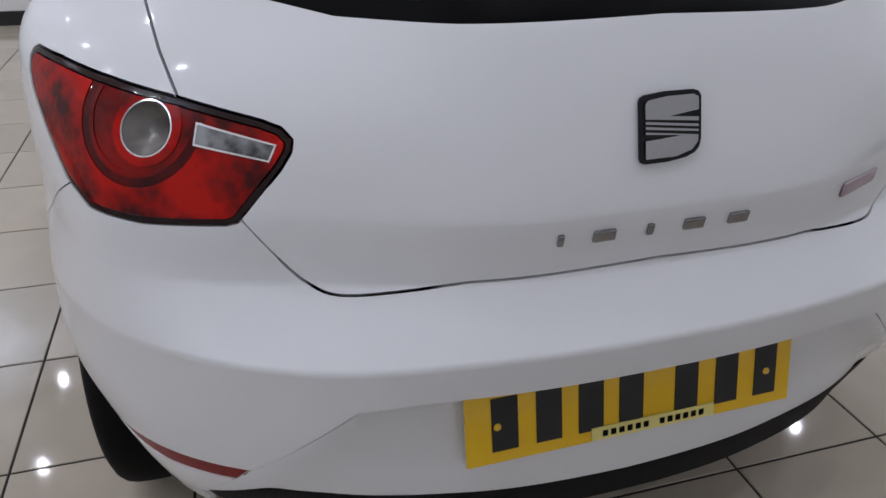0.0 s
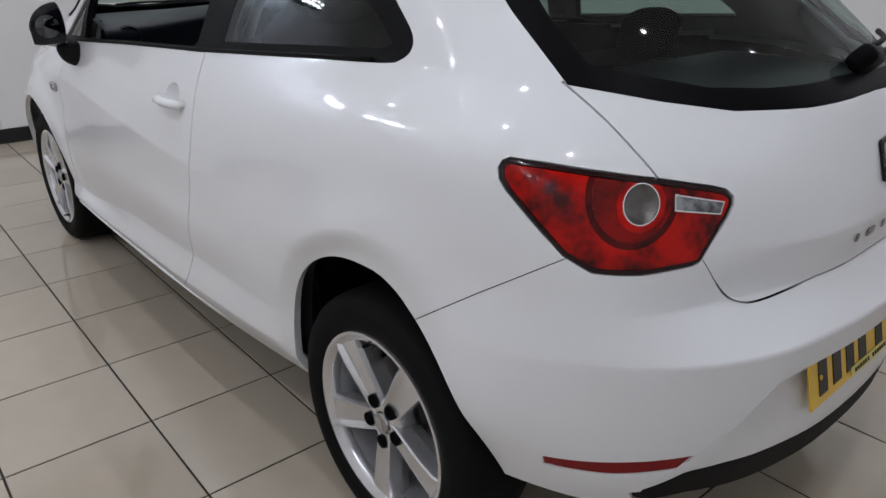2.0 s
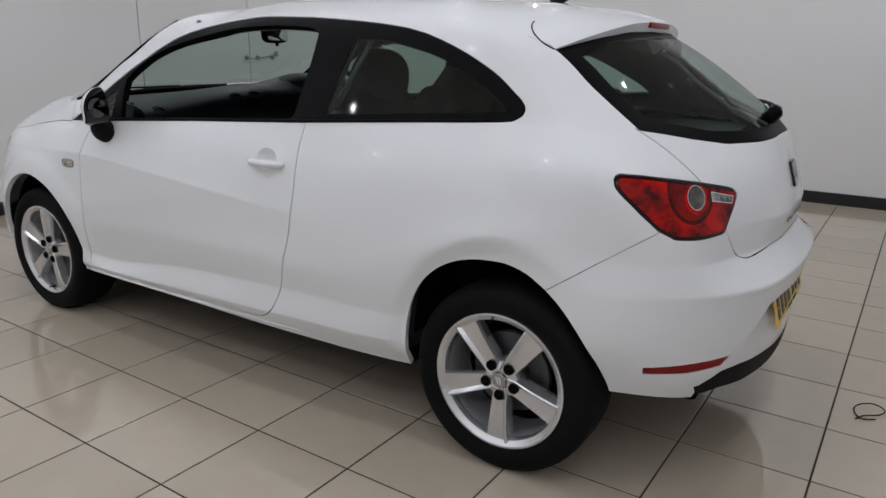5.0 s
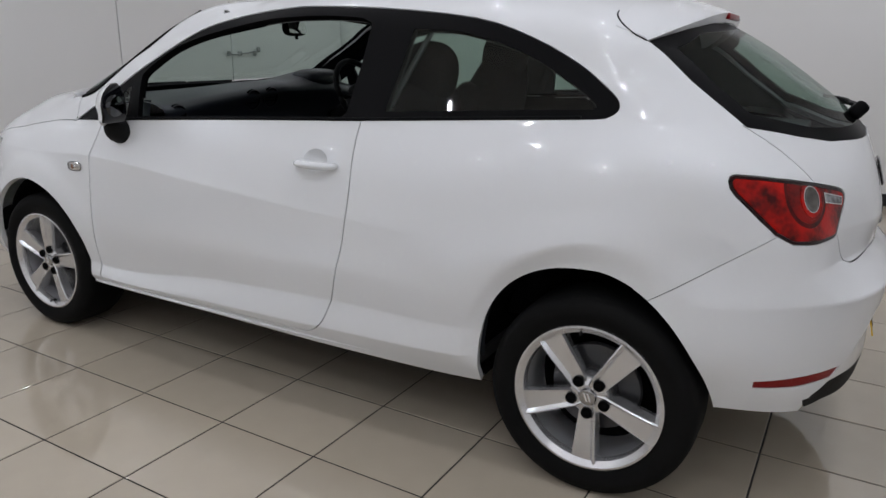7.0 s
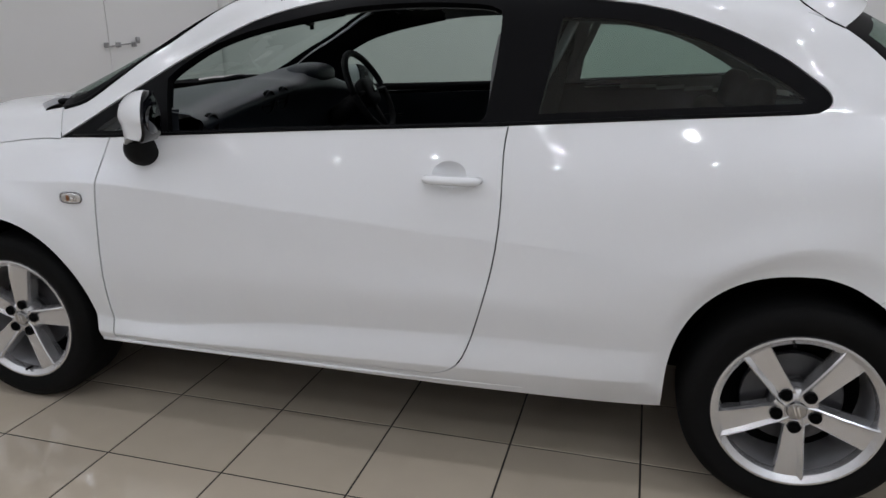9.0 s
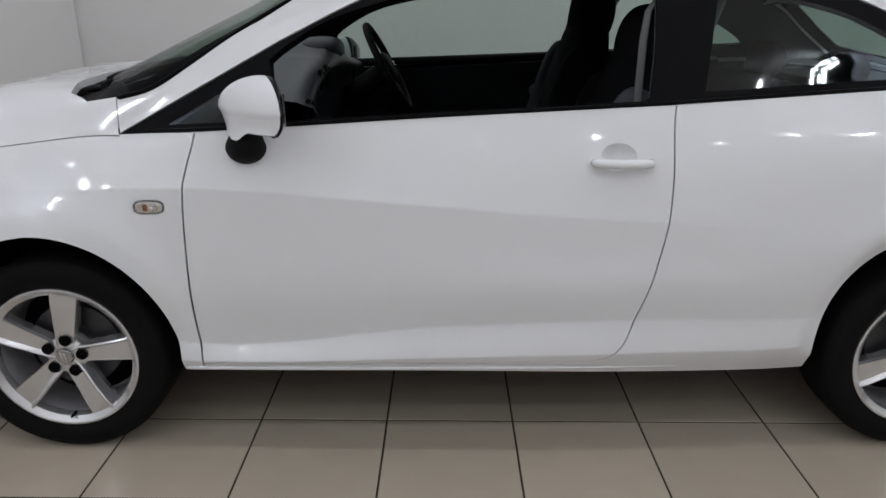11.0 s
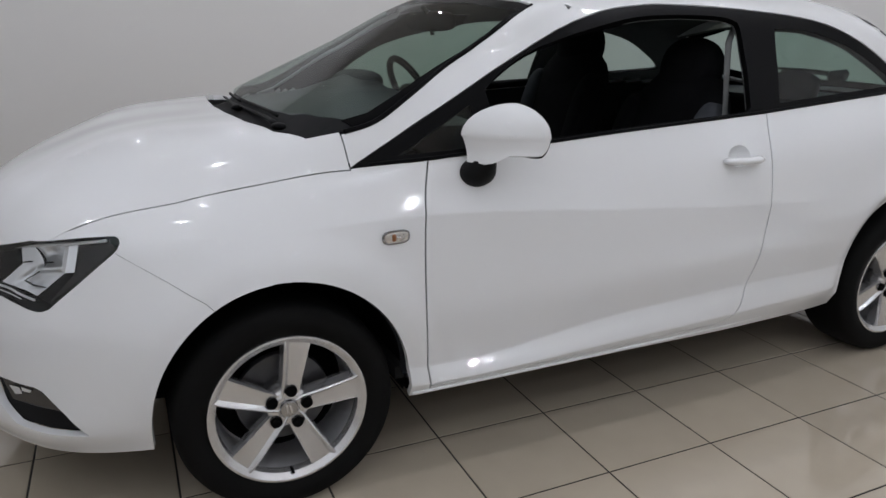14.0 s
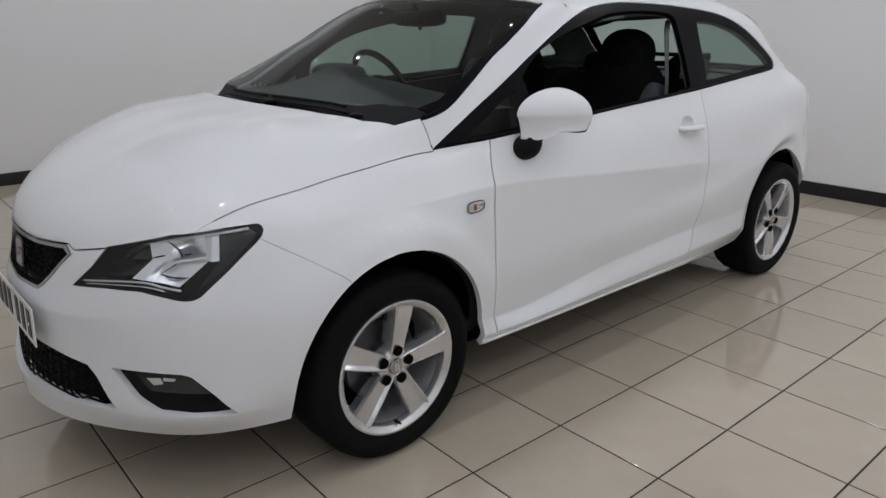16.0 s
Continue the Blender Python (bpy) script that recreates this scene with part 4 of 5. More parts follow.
for m in (False, True):
    bowl = sheet_object("head_lamp", sheet(fields["head"], False, lift=-0.075, gap=-0.008, depth=0), BLACK_TRIM, car, "head lamp with black bezel and chrome reflectors", m)
    verts, faces = join_polys(fields["head"])
    rim_edges = {}
    for f in faces:
        for a, b in zip(f, f[1:] + f[:1]):
            rim_edges[(a, b)] = 1
    wv, wf, wn = [], [], []
    for a, b in rim_edges:
        if (b, a) not in rim_edges:
            na, nb = surface_normal(verts[a]), surface_normal(verts[b])
            k = len(wv)
            wv += [verts[a] - na * 0.002, verts[b] - nb * 0.002, verts[b] - nb * 0.078, verts[a] - na * 0.078]
            side_n = -(na.cross(verts[b] - verts[a])).normalized()
            wn += [-side_n] * 4
            wf.append([k, k + 1, k + 2, k + 3])
    sheet_object("housing", (wv, wf, wn), BLACK_TRIM, bowl, "black lamp housing", m)
    cover = sheet_object("cover", sheet(fields["head"], False, lift=-0.001, gap=0.001, depth=0.004), LENS, bowl, "clear head lamp cover", m)
    cover.visible_shadow = False
    sgn = -1 if m else 1

    def inside(p, depth):
        """A place behind the lamp's cover."""
        q = Vector(p) + HEAD_WAY * depth
        return Vector((q.x, q.y * sgn, q.z))

    def facets(name, points, faces, mat, label):
        b = bmesh.new()
        vs = [b.verts.new(inside(p, d)) for p, d in points]
        for f in faces:
            b.faces.new([vs[i] for i in f])
        bmesh.ops.recalc_face_normals(b, faces=b.faces)
        return part(name, b, mat, bowl, label, False)

    def reflector_block():
        """The chrome block: one moulded sheet with two hollows and a ridge between them."""
        left = [(0.0, (3.063, .517, .746)), (0.45, (3.066, .530, .708)), (1.0, (3.118, .515, .664))]
        right = [(0.0, (2.964, .624, .768)), (0.55, (2.972, .650, .708)), (1.0, (3.045, .625, .648))]

        def edge(line, v):
            return Vector([float(np.interp(v, [k for k, _ in line], [p[n] for _, p in line])) for n in range(3)])

        b = bmesh.new()
        rows = []
        for i in range(25):
            v = i / 24
            row = []
            for j in range(29):
                u = j / 28
                hollow = 0.015 * math.exp(-((u - 0.66) / 0.20) ** 2 - ((v - 0.20) / 0.15) ** 2) + 0.012 * math.exp(-((u - 0.64) / 0.20) ** 2 - ((v - 0.84) / 0.15) ** 2)
                ridge = -0.010 * math.exp(-((v - 0.52 + 0.12 * (u - 0.5)) / 0.07) ** 2) * min(1.0, max(0.0, (u - 0.30) / 0.2))
                fold = 0.012 * math.exp(-((u - 0.34) / 0.07) ** 2) * math.exp(-((v - 0.72) / 0.20) ** 2)
                row.append(b.verts.new(inside(edge(left, v).lerp(edge(right, v), u), 0.018 + hollow + ridge + fold + 0.012 * u)))
            rows.append(row)
        for p, q in zip(rows, rows[1:]):
            for k in range(28):
                b.faces.new((p[k], p[k + 1], q[k + 1], q[k]))
        bmesh.ops.recalc_face_normals(b, faces=b.faces)
        ob = part("reflector", b, LAMP_CHROME, bowl, "moulded chrome reflector with two hollows")
        # dark strips laid on top stand for shade in the creases between its cells
        for line in (((0.34, 0.02), (0.45, 0.16), (0.54, 0.36), (0.50, 0.58), (0.42, 0.82)), ((0.42, 0.82), (0.70, 0.86), (0.97, 0.84)), ((0.54, 0.38), (0.72, 0.36)), ((0.02, 0.40), (0.24, 0.36))):
            run = [inside(edge(left, v).lerp(edge(right, v), u), 0.016 + 0.012 * u) for u, v, _ in spline([(u, v, 0) for u, v in line], 5)]
            n = len(run)
            part("crease_strip", tube(run, [0.0012 + 0.0022 * math.sin(math.pi * (k + 0.5) / n) for k in range(n)], 8, 0.6), LAMP_SHADE, ob, "dark strip standing for the shaded crease between two cells")

    # inner dark bay, chrome block, bright column, dark outer bay
    facets("inner_panel", [((3.134, .403, .725), .030), ((3.063, .517, .745), .024), ((3.076, .539, .708), .030), ((3.115, .514, .671), .026), ((3.19, .38, .647), .024), ((3.13, .46, .695), .048)], [(0, 1, 5), (1, 2, 5), (2, 3, 5), (3, 4, 5), (4, 0, 5)], BLACK_GLOSS, "black inner bay")
    reflector_block()
    facets("column", [((2.958, .627, .770), .016), ((2.932, .645, .773), .020), ((2.948, .668, .711), .020), ((2.972, .648, .716), .014), ((2.945, .636, .772), .010), ((2.960, .657, .712), .008)], [(0, 4, 5, 3), (4, 1, 2, 5)], LAMP_SATIN, "bright chrome column")
    facets("outer_panel", [((2.928, .648, .772), .022), ((2.862, .674, .786), .014), ((2.848, .695, .77), .014), ((2.93, .682, .70), .016), ((3.01, .655, .640), .018), ((2.950, .668, .708), .024)], [(0, 1, 2, 5), (5, 2, 3), (5, 3, 4)], BLACK_GLOSS, "black gloss outer bay")
    # thin bright strips above and below
    for pts, d, r in (([(3.117, .429, .731), (3.016, .566, .763), (2.922, .644, .778), (2.862, .676, .786)], 0.010, 0.0042), ([(3.195, .375, .642), (3.103, .541, .659), (3.07, .591, .652), (3.037, .629, .644)], 0.010, 0.0030), ([(3.19, .385, .637), (3.103, .548, .651), (3.065, .60, .643)], 0.006, 0.0016)):
        part("light_bar", tube([inside(p, d) for p in spline(pts, 6)], r, 8), LAMP_SATIN, bowl, "thin bright strip")

# fog lamps and grilles, set back behind the skin
for m in (False, True):
    nest = sheet_object("fog_lamp_nest", sheet(fields["fog"], False, lift=-0.022, gap=-0.004, depth=0), BLACK_PLASTIC, front_bumper, "black plastic fog lamp surround", m)
    sgn = -1 if m else 1

    def in_nest(p, depth):
        q = Vector(p) + HEAD_WAY * depth
        return (q.x, q.y * sgn, q.z)

    b = bmesh.new()
    b.faces.new([b.verts.new(in_nest(p, 0.010)) for p in ((3.150, .532, .419), (3.10, .600, .421), (3.063, .640, .418), (3.038, .664, .403), (3.012, .687, .366), (3.07, .633, .366), (3.128, .572, .370))])
    bmesh.ops.recalc_face_normals(b, faces=b.faces)
    fog = part("fog_lamp", b, FOG_LENS, nest, "clear grey fog lamp", False)
    for quad in (((3.130, .566, .408), (3.105, .598, .412), (3.100, .600, .393), (3.118, .580, .388)), ((3.100, .602, .413), (3.076, .628, .411), (3.080, .624, .403), (3.100, .602, .402))):
        b = bmesh.new()
        b.faces.new([b.verts.new(in_nest(p, 0.0075)) for p in quad])
        bmesh.ops.recalc_face_normals(b, faces=b.faces)
        part("reflector", b, LAMP_SATIN, fog, "bright reflector facet", False)
grille_back = panel("grille", ["grille"], BLACK_PLASTIC, front_bumper, "black mesh grille with a chrome rim", lift=-0.03, gap=-0.004, depth=0)
panel("grille_rim", ["grille_rim"], EMBLEM_CHROME, grille_back, "satin chrome grille rim", lift=0.002, gap=0.0, depth=0.03)
low_back = panel("lower_grille", ["low_grille"], BLACK_PLASTIC, front_bumper, "black lower air intake", lift=-0.035, gap=-0.004, depth=0)


def front_at(y, z):
    at, n = on_surface((4.5, abs(y), z), (-1, 0, 0))
    return at, n


def mesh_bars(shape, pitch_y, pitch_z, back, parent, y_max):
    """Slanting mesh bars of a grille, one part a row."""
    z0, z1 = shape.bound[2] + 0.03, shape.bound[3] - 0.03
    z = z0 + pitch_z / 2
    while z < z1:
        k = 0
        y = -y_max
        run = []
        while y <= y_max:
            zz = z + (pitch_z * 0.32 if k % 2 else -pitch_z * 0.32)
            at, n = front_at(max(abs(y), 0.002), zz)
            if at and shape.holds(Vector((at.x, abs(y), zz))):
                run.append((at.x - back, y, zz))
            y += pitch_y
            k += 1
        if len(run) > 2:
            part("grille_bar", tube(run, 0.0032, 6), BLACK_TRIM, parent)
        z += pitch_z


mesh_bars(shapes["grille"], 0.022, 0.017, 0.016, grille_back, 0.3)
mesh_bars(shapes["low_grille"], 0.020, 0.018, 0.020, low_back, 0.5)


def plain_emblem(name, centre, facing, parent, size=(0.098, 0.108), roll=0.0):
    """A plain rounded shield of chrome bars on a black field."""
    w, h = size
    flat = [(x * w, z * h) for x, z in ((-.5, .37), (-.475, .43), (-.42, .465), (-.1, .5), (.36, .5), (.45, .475), (.5, .40), (.5, -.20), (.47, -.32), (.39, -.40), (.24, -.455), (-.05, -.495), (-.42, -.5), (-.48, -.475), (-.5, -.42))]
    base = part(name, prism(flat, 0.006, 0.0015), BLACK_GLOSS, parent, "chrome maker's emblem on a black field", False)
    bars = [[(-.43, .13), (-.43, .34), (-.39, .39), (-.1, .43), (.34, .435), (.43, .39), (.43, .21), (-.02, .15), (.43, .11), (.43, .05)], [(-.43, .06), (.43, -.03), (.43, .01), (-.43, .10)], [(-.43, -.01), (.43, -.10), (.43, -.065), (-.43, .03)], [(-.43, -.43), (.06, -.425), (.32, -.35), (.42, -.24), (.43, -.14), (-.43, -.045), (-.43, -.08), (.12, -.13), (-.43, -.17)]]
    for b in bars:
        bar = part("emblem_bar", prism([(x * w, z * h) for x, z in b], 0.004, 0.0008), EMBLEM_CHROME, base, "chrome bar", False)
        bar.location = (0, -0.003, 0)
    n = Vector(facing).normalized()
    x_axis = Vector((0, 0, 1)).cross(n).normalized()
    z_axis = n.cross(x_axis)
    rot = Matrix((x_axis, -n, z_axis)).transposed().to_4x4()
    base.matrix_basis = Matrix.Translation(centre) @ rot
    return base


at, n = on_surface((-2, 0.001, 0.885), (1, 0, 0))
plain_emblem("rear_emblem", (at.x - 0.006, 0.004, 0.887), (n.x, 0, n.z), hatch, (0.084, 0.084))
at, n = on_surface((4.5, 0.001, 0.645), (-1, 0, 0))
plain_emblem("front_emblem", (at.x + 0.004, 0, 0.648), (n.x, 0, n.z), grille_back, (0.082, 0.092))


def on_tail(y, z):
    at, n = on_surface((-2, max(abs(y), 0.001), z), (1, 0, 0))
    n = n.copy()
    n.y = math.copysign(n.y, y) if abs(y) > 0.001 else 0
    return Vector((at.x, y, at.z)), n


# raised chrome marks where the model's name stands, as plain bars
for y, w in ((.142, .008), (.084, .030), (.020, .009), (-.043, .030), (-.110, .030)):
    p, n = on_tail(y, 0.761)
    mark = part("name_mark", rounded_box((0.005, w, 0.016), 0.0018, 2), NAME_CHROME, hatch, "small raised chrome mark")
    mark.matrix_basis = Matrix.Translation(p + n * 0.002) @ n.to_track_quat("X", "Z").to_matrix().to_4x4()
p, n = on_tail(-0.350, 0.762)
mark = part("edition_badge", rounded_box((0.004, 0.100, 0.021), 0.0015, 2), BADGE_PINK, hatch, "small pinkish grey edition badge")
mark.matrix_basis = Matrix.Translation(p + n * 0.002) @ n.to_track_quat("X", "Z").to_matrix().to_4x4()


def number_plate(name, centre, facing, mat, parent, label, sticker):
    base = part(name, box(-0.26, 0.26, -0.004, 0.0, -0.0555, 0.0555, 0.0015), mat, parent, label, False)
    for c in (-.204, -.139, -.075, -.012, .078, .146, .214):
        part("plate_bar", box(c - 0.019, c + 0.019, -0.0056, -0.0035, -0.037, 0.042), PLATE_INK, base, "plain dark bar", False)
    if sticker:
        part("sticker", box(-0.075, 0.125, -0.0068, -0.005, -0.053, -0.033), STICKER, base, "pale sticker strip", False)
        for k in range(13):
            if k != 6:
                part("sticker_mark", box(-0.058 + 0.0131 * k, -0.050 + 0.0131 * k, -0.0076, -0.006, -0.048, -0.039), BLACK_TRIM, base, "tiny dark bar", False)
    for x in (-0.215, 0.215):
        part("screw_cap", lathe([(0.0, -0.0075), (0.005, -0.0072), (0.006, -0.004)], 12, axis="Y"), mat, base).location = (x, 0, 0.0)
    n = Vector(facing).normalized()
    x_axis = Vector((0, 0, 1)).cross(n).normalized()
    rot = Matrix((x_axis, -n, n.cross(x_axis))).transposed().to_4x4()
    base.matrix_basis = Matrix.Translation(centre) @ rot
    return base


number_plate("rear_plate", (-.657, 0, .495), (-1, 0, 0.25), PLATE_YELLOW, rear_bumper, "yellow rear number plate with plain dark bars", True)
number_plate("front_plate", (3.303, 0, .500), (1, 0, 0.05), PLATE_WHITE, front_bumper, "white front number plate with plain dark bars", False)

# ---- wheels ----
TYRE_R, RIM_R = 0.298, 0.211
tyre_profile = [(0.205, 0.086), (0.214, 0.094), (0.222, 0.098), (0.238, 0.104), (0.255, 0.1065), (0.270, 0.104), (0.284, 0.096), (0.292, 0.086), (0.296, 0.072), (TYRE_R, 0.045), (TYRE_R, -0.045), (0.296, -0.072), (0.286, -0.095), (0.260, -0.106), (0.230, -0.103), (0.205, -0.088)]


def tyre_mesh():
    return lathe(tyre_profile, 72)


def spoke_mesh():
    """One broad spoke, pointing along +x, with a raised ridge along one edge; outer face towards +y."""
    b = bmesh.new()
    # stations along the spoke: radius, half widths on either side, height of the low edge and of the ridge
    rows = [(0.022, 0.020, 0.021, 0.080, 0.083), (0.045, 0.026, 0.027, 0.079, 0.085), (0.075, 0.0275, 0.029, 0.080, 0.089), (0.110, 0.030, 0.032, 0.083, 0.094), (0.150, 0.033, 0.036, 0.086, 0.098), (0.185, 0.036, 0.039, 0.088, 0.099), (0.207, 0.038, 0.041, 0.086, 0.093)]
    rings = []
    for r, lo, hi, y0, y1 in rows:
        rings.append([b.verts.new((c[0], c[1], -c[2])) for c in ((r, y0 - 0.050, -lo + 0.008), (r, y0 - 0.010, -lo), (r, y0 + 0.001, -lo + 0.003), (r, y0, -lo + 0.008), (r, y0 + 0.001, hi - 0.016), (r, y1 - 0.002, hi - 0.0085), (r, y1, hi - 0.005), (r, y1 - 0.003, hi - 0.001), (r, y0 - 0.026, hi + 0.002), (r, y0 - 0.050, hi - 0.004))])
    for p, q in zip(rings, rings[1:]):
        for k in range(10):
            b.faces.new((p[k], p[(k + 1) % 10], q[(k + 1) % 10], q[k]))
    b.faces.new(rings[0])
    b.faces.new(rings[-1][::-1])
    bmesh.ops.recalc_face_normals(b, faces=b.faces)
    return b


rim_profile = [(RIM_R - 0.001, 0.088), (RIM_R + 0.004, 0.094), (RIM_R + 0.003, 0.099), (RIM_R - 0.003, 0.100), (RIM_R - 0.010, 0.095), (RIM_R - 0.019, 0.088), (RIM_R - 0.022, 0.078), (RIM_R - 0.023, 0.066)]
barrel_profile = [(RIM_R - 0.0225, 0.067), (RIM_R - 0.026, 0.040), (RIM_R - 0.028, -0.06), (RIM_R - 0.010, -0.09), (RIM_R, -0.095)]
hub_profile = [(0.0, 0.079), (0.026, 0.079), (0.030, 0.082), (0.046, 0.080), (0.056, 0.072), (0.060, 0.060), (0.060, 0.035), (0.0, 0.035)]


def mesh_of(name, b, mats, degrees=32):
    ob = part(name, b, mats)
    sharpen(ob, degrees)
    mesh = ob.data
    bpy.data.objects.remove(ob)
    return mesh


disc_profile = [(0.0, 0.012), (0.062, 0.012), (0.066, -0.004), (0.128, -0.004), (0.130, -0.008), (0.130, -0.024), (0.0, -0.024)]
MESHES = {
    "tyre": mesh_of("tyre", tyre_mesh(), RUBBER),
    "rim": mesh_of("rim", lathe(rim_profile, 72), ALLOY),
    "barrel": mesh_of("barrel", lathe(barrel_profile, 72), BARREL),
    "hub": mesh_of("hub", lathe(hub_profile, 40), ALLOY),
    "spoke": mesh_of("spoke", spoke_mesh(), ALLOY, 18),
    # bolt with a raised black disc that paints the shade of its recess
    "bolt": mesh_of("bolt", lathe([(0.0, 0.0868), (0.0060, 0.0868), (0.0072, 0.0858), (0.0074, 0.0848), (0.0138, 0.0850), (0.0148, 0.0872), (0.0158, 0.0868), (0.0162, 0.079)], 20), LINER),
    "cap": mesh_of("cap", lathe([(0.0, 0.090), (0.018, 0.0895), (0.023, 0.088), (0.0255, 0.084), (0.026, 0.079)], 32), EMBLEM_CHROME),
    # black backing added to put shade into the gaps between the spokes
    "shade_disc": mesh_of("shade_disc", lathe([(0.0, -0.045), (0.180, -0.045), (0.181, -0.05)], 40), LINER),
    "brake_disc": mesh_of("brake_disc", lathe(disc_profile, 48), STEEL),
    "cap_bar": mesh_of("cap_bar", rounded_box((0.026, 0.002, 0.006), 0.0008, 1), CHROME),
    "valve": mesh_of("valve", lathe([(0.0, 0.03), (0.0035, 0.029), (0.0045, 0.0)], 10), BLACK_TRIM),
}


def wheel(x, y, spin, right=False):
    w = new("wheel")
    w.empty_display_size = 0.1
    w.parent = car
    w.matrix_basis = pose(x, y, 0.297, 0, 0, 180 if right else 0) @ Matrix.Rotation(radians(spin), 4, "Y")
    tagged(w, "silver five-spoke alloy wheel with a black tyre")

    def put(name, m=Matrix.Identity(4), label=""):
        ob = new(name, MESHES[name])
        ob.parent = w
        ob.matrix_basis = m
        if label:
            tagged(ob, label)
        return ob

    put("tyre", label="black rubber tyre")
    put("rim", label="silver rim")
    put("barrel", label="silver inner rim")
    put("hub", label="silver hub")
    put("cap", label="grey centre cap")
    put("shade_disc", label="black disc added to darken the gaps between the spokes")
    put("brake_disc", Matrix.Translation((0, 0.012, 0)), "grey steel brake disc")
    put("valve", pose(-0.185, 0.075, 0.03))
    for k in range(2):
        put("cap_bar", pose(0, 0.0905, 0.005 - 0.010 * k, 0, 20, 0))
    for k in range(5):
        put("spoke", Matrix.Rotation(radians(72 * k), 4, "Y"), "silver spoke")
        put("bolt", Matrix.Rotation(radians(72 * k), 4, "Y") @ Matrix.Translation((0.050, 0.0, 0)), "wheel bolt on a black disc that stands for its shaded recess")
    return w


# the spin turns a spoke from the car's front downwards
wheel(0.0, 0.692, 90)
wheel(2.469, 0.688, -100)
wheel(0.0, -0.692, 30, True)
wheel(2.469, -0.688, 10, True)


def liner_mesh(cx, a, b, start, end):
    m = bmesh.new()
    arc_pts = arc(cx, 0.297, a, b, start, end, 40)
    rows = [[m.verts.new((x, y, z)) for x, z in arc_pts] for y in (0.718 if cx < 1 else 0.735, 0.46)]
    for k in range(len(arc_pts) - 1):
        m.faces.new((rows[0][k], rows[0][k + 1], rows[1][k + 1], rows[1][k]))
    m.faces.new(rows[1])
    return m


for cx, a, b, start, end in ((0.0, 0.365, 0.415, -8, 168), (2.469, 0.347, 0.379, -4, 186)):
    for s in (1, -1):
        b_ = liner_mesh(cx, a, b, start, end)
        if s < 0:
            bmesh.ops.scale(b_, vec=(1, -1, 1), verts=b_.verts)
            bmesh.ops.reverse_faces(b_, faces=b_.faces[:])
        part("wheel_liner", b_, LINER, car, "black wheel arch liner")

# underside, inner floor
part("underbody", box(-0.50, 3.18, -0.455, 0.455, 0.23, 0.30, 0.02), LINER, car, "dark underbody", False)
for s in (1, -1):
    part("underbody_side", box(0.36, 2.10, *sorted((0.456 * s, 0.70 * s)), 0.232, 0.275, 0.01), LINER, car, "dark underbody", False)
    part("underbody_nose", box(2.83, 3.0, *sorted((0.456 * s, 0.60 * s)), 0.20, 0.27, 0.01), LINER, car, "dark underbody", False)
part("cabin_floor", box(0.35, 2.15, -0.74, 0.74, 0.301, 0.34), CARPET, car, "black carpeted floor", False)
part("boot_floor", box(-0.55, 0.35, -0.455, 0.455, 0.36, 0.42), CARPET, car, "black boot floor", False)
part("bulkhead", box(2.06, 2.12, -0.70, 0.70, 0.341, 0.93), LINER, car, "dark bulkhead", False)

# ---- spoiler, aerial, wipers ----


def spoiler_mesh():
    b = bmesh.new()
    rows = []
    for k in range(-16, 17):
        y = 0.555 * k / 16
        e = (abs(y) / 0.555)
        root_x = 0.055 + 0.010 * e ** 2
        root_z = on_surface((root_x, max(abs(y), 0.001), 3), (0, 0, -1))[0].z + 0.002
        tip_x = -0.150 + 0.125 * e ** 3.0
        tip_z = 1.352 - 0.088 * e ** 2.4
        mid_x, mid_z = (root_x + tip_x) / 2, (root_z + tip_z) / 2 + 0.012 * (1 - e ** 4)
        low_z = tip_z - 0.036 + 0.018 * e ** 2
        rows.append([b.verts.new(c) for c in ((root_x, y, root_z), (mid_x, y, mid_z), (tip_x + 0.012, y, tip_z + 0.002), (tip_x, y, tip_z - 0.008), (tip_x + 0.010, y, low_z), (tip_x + 0.06, y, low_z - 0.010), (root_x - 0.03, y, root_z - 0.055))])
    for p, q in zip(rows, rows[1:]):
        for i in range(6):
            b.faces.new((p[i], p[i + 1], q[i + 1], q[i]))
    b.faces.new(rows[0])
    b.faces.new(rows[-1][::-1])
    bmesh.ops.recalc_face_normals(b, faces=b.faces)
    return b


spoiler = sharpen(part("spoiler", spoiler_mesh(), PAINT, hatch, "white painted roof spoiler"), 50)
for k in (1, -1):
    part("seam", tube(spline([(0.082, 0.478 * k, 1.335), (0.077, 0.505 * k, 1.322), (0.052, 0.539 * k, 1.299), (0.014, 0.556 * k, 1.273), (-0.023, 0.556 * k, 1.255)], 5), 0.0022, 6), BLACK_TRIM, spoiler, "dark joint beside the roof")
brake = part("brake_lamp", rounded_box((0.02, 0.20, 0.018), 0.004, 2), REFLECTOR_RED, spoiler, "dark red high brake lamp")
brake.location = (-0.146, 0, 1.334)
fin = part("aerial", tube(spline([(0.25, 0, 1.412), (0.20, 0, 1.428), (0.15, 0, 1.455), (0.125, 0, 1.475)], 4), [0.016, 0.015, 0.014, 0.012, 0.011, 0.010, 0.009, 0.008, 0.007, 0.006, 0.005, 0.005, 0.004], 10), BLACK_PLASTIC, shell, "short black roof aerial")

p, n = on_tail(0.0, 1.045)
def off_tail(y, z, d):
    q, m = on_tail(y, z)
    return tuple(q + m * d)


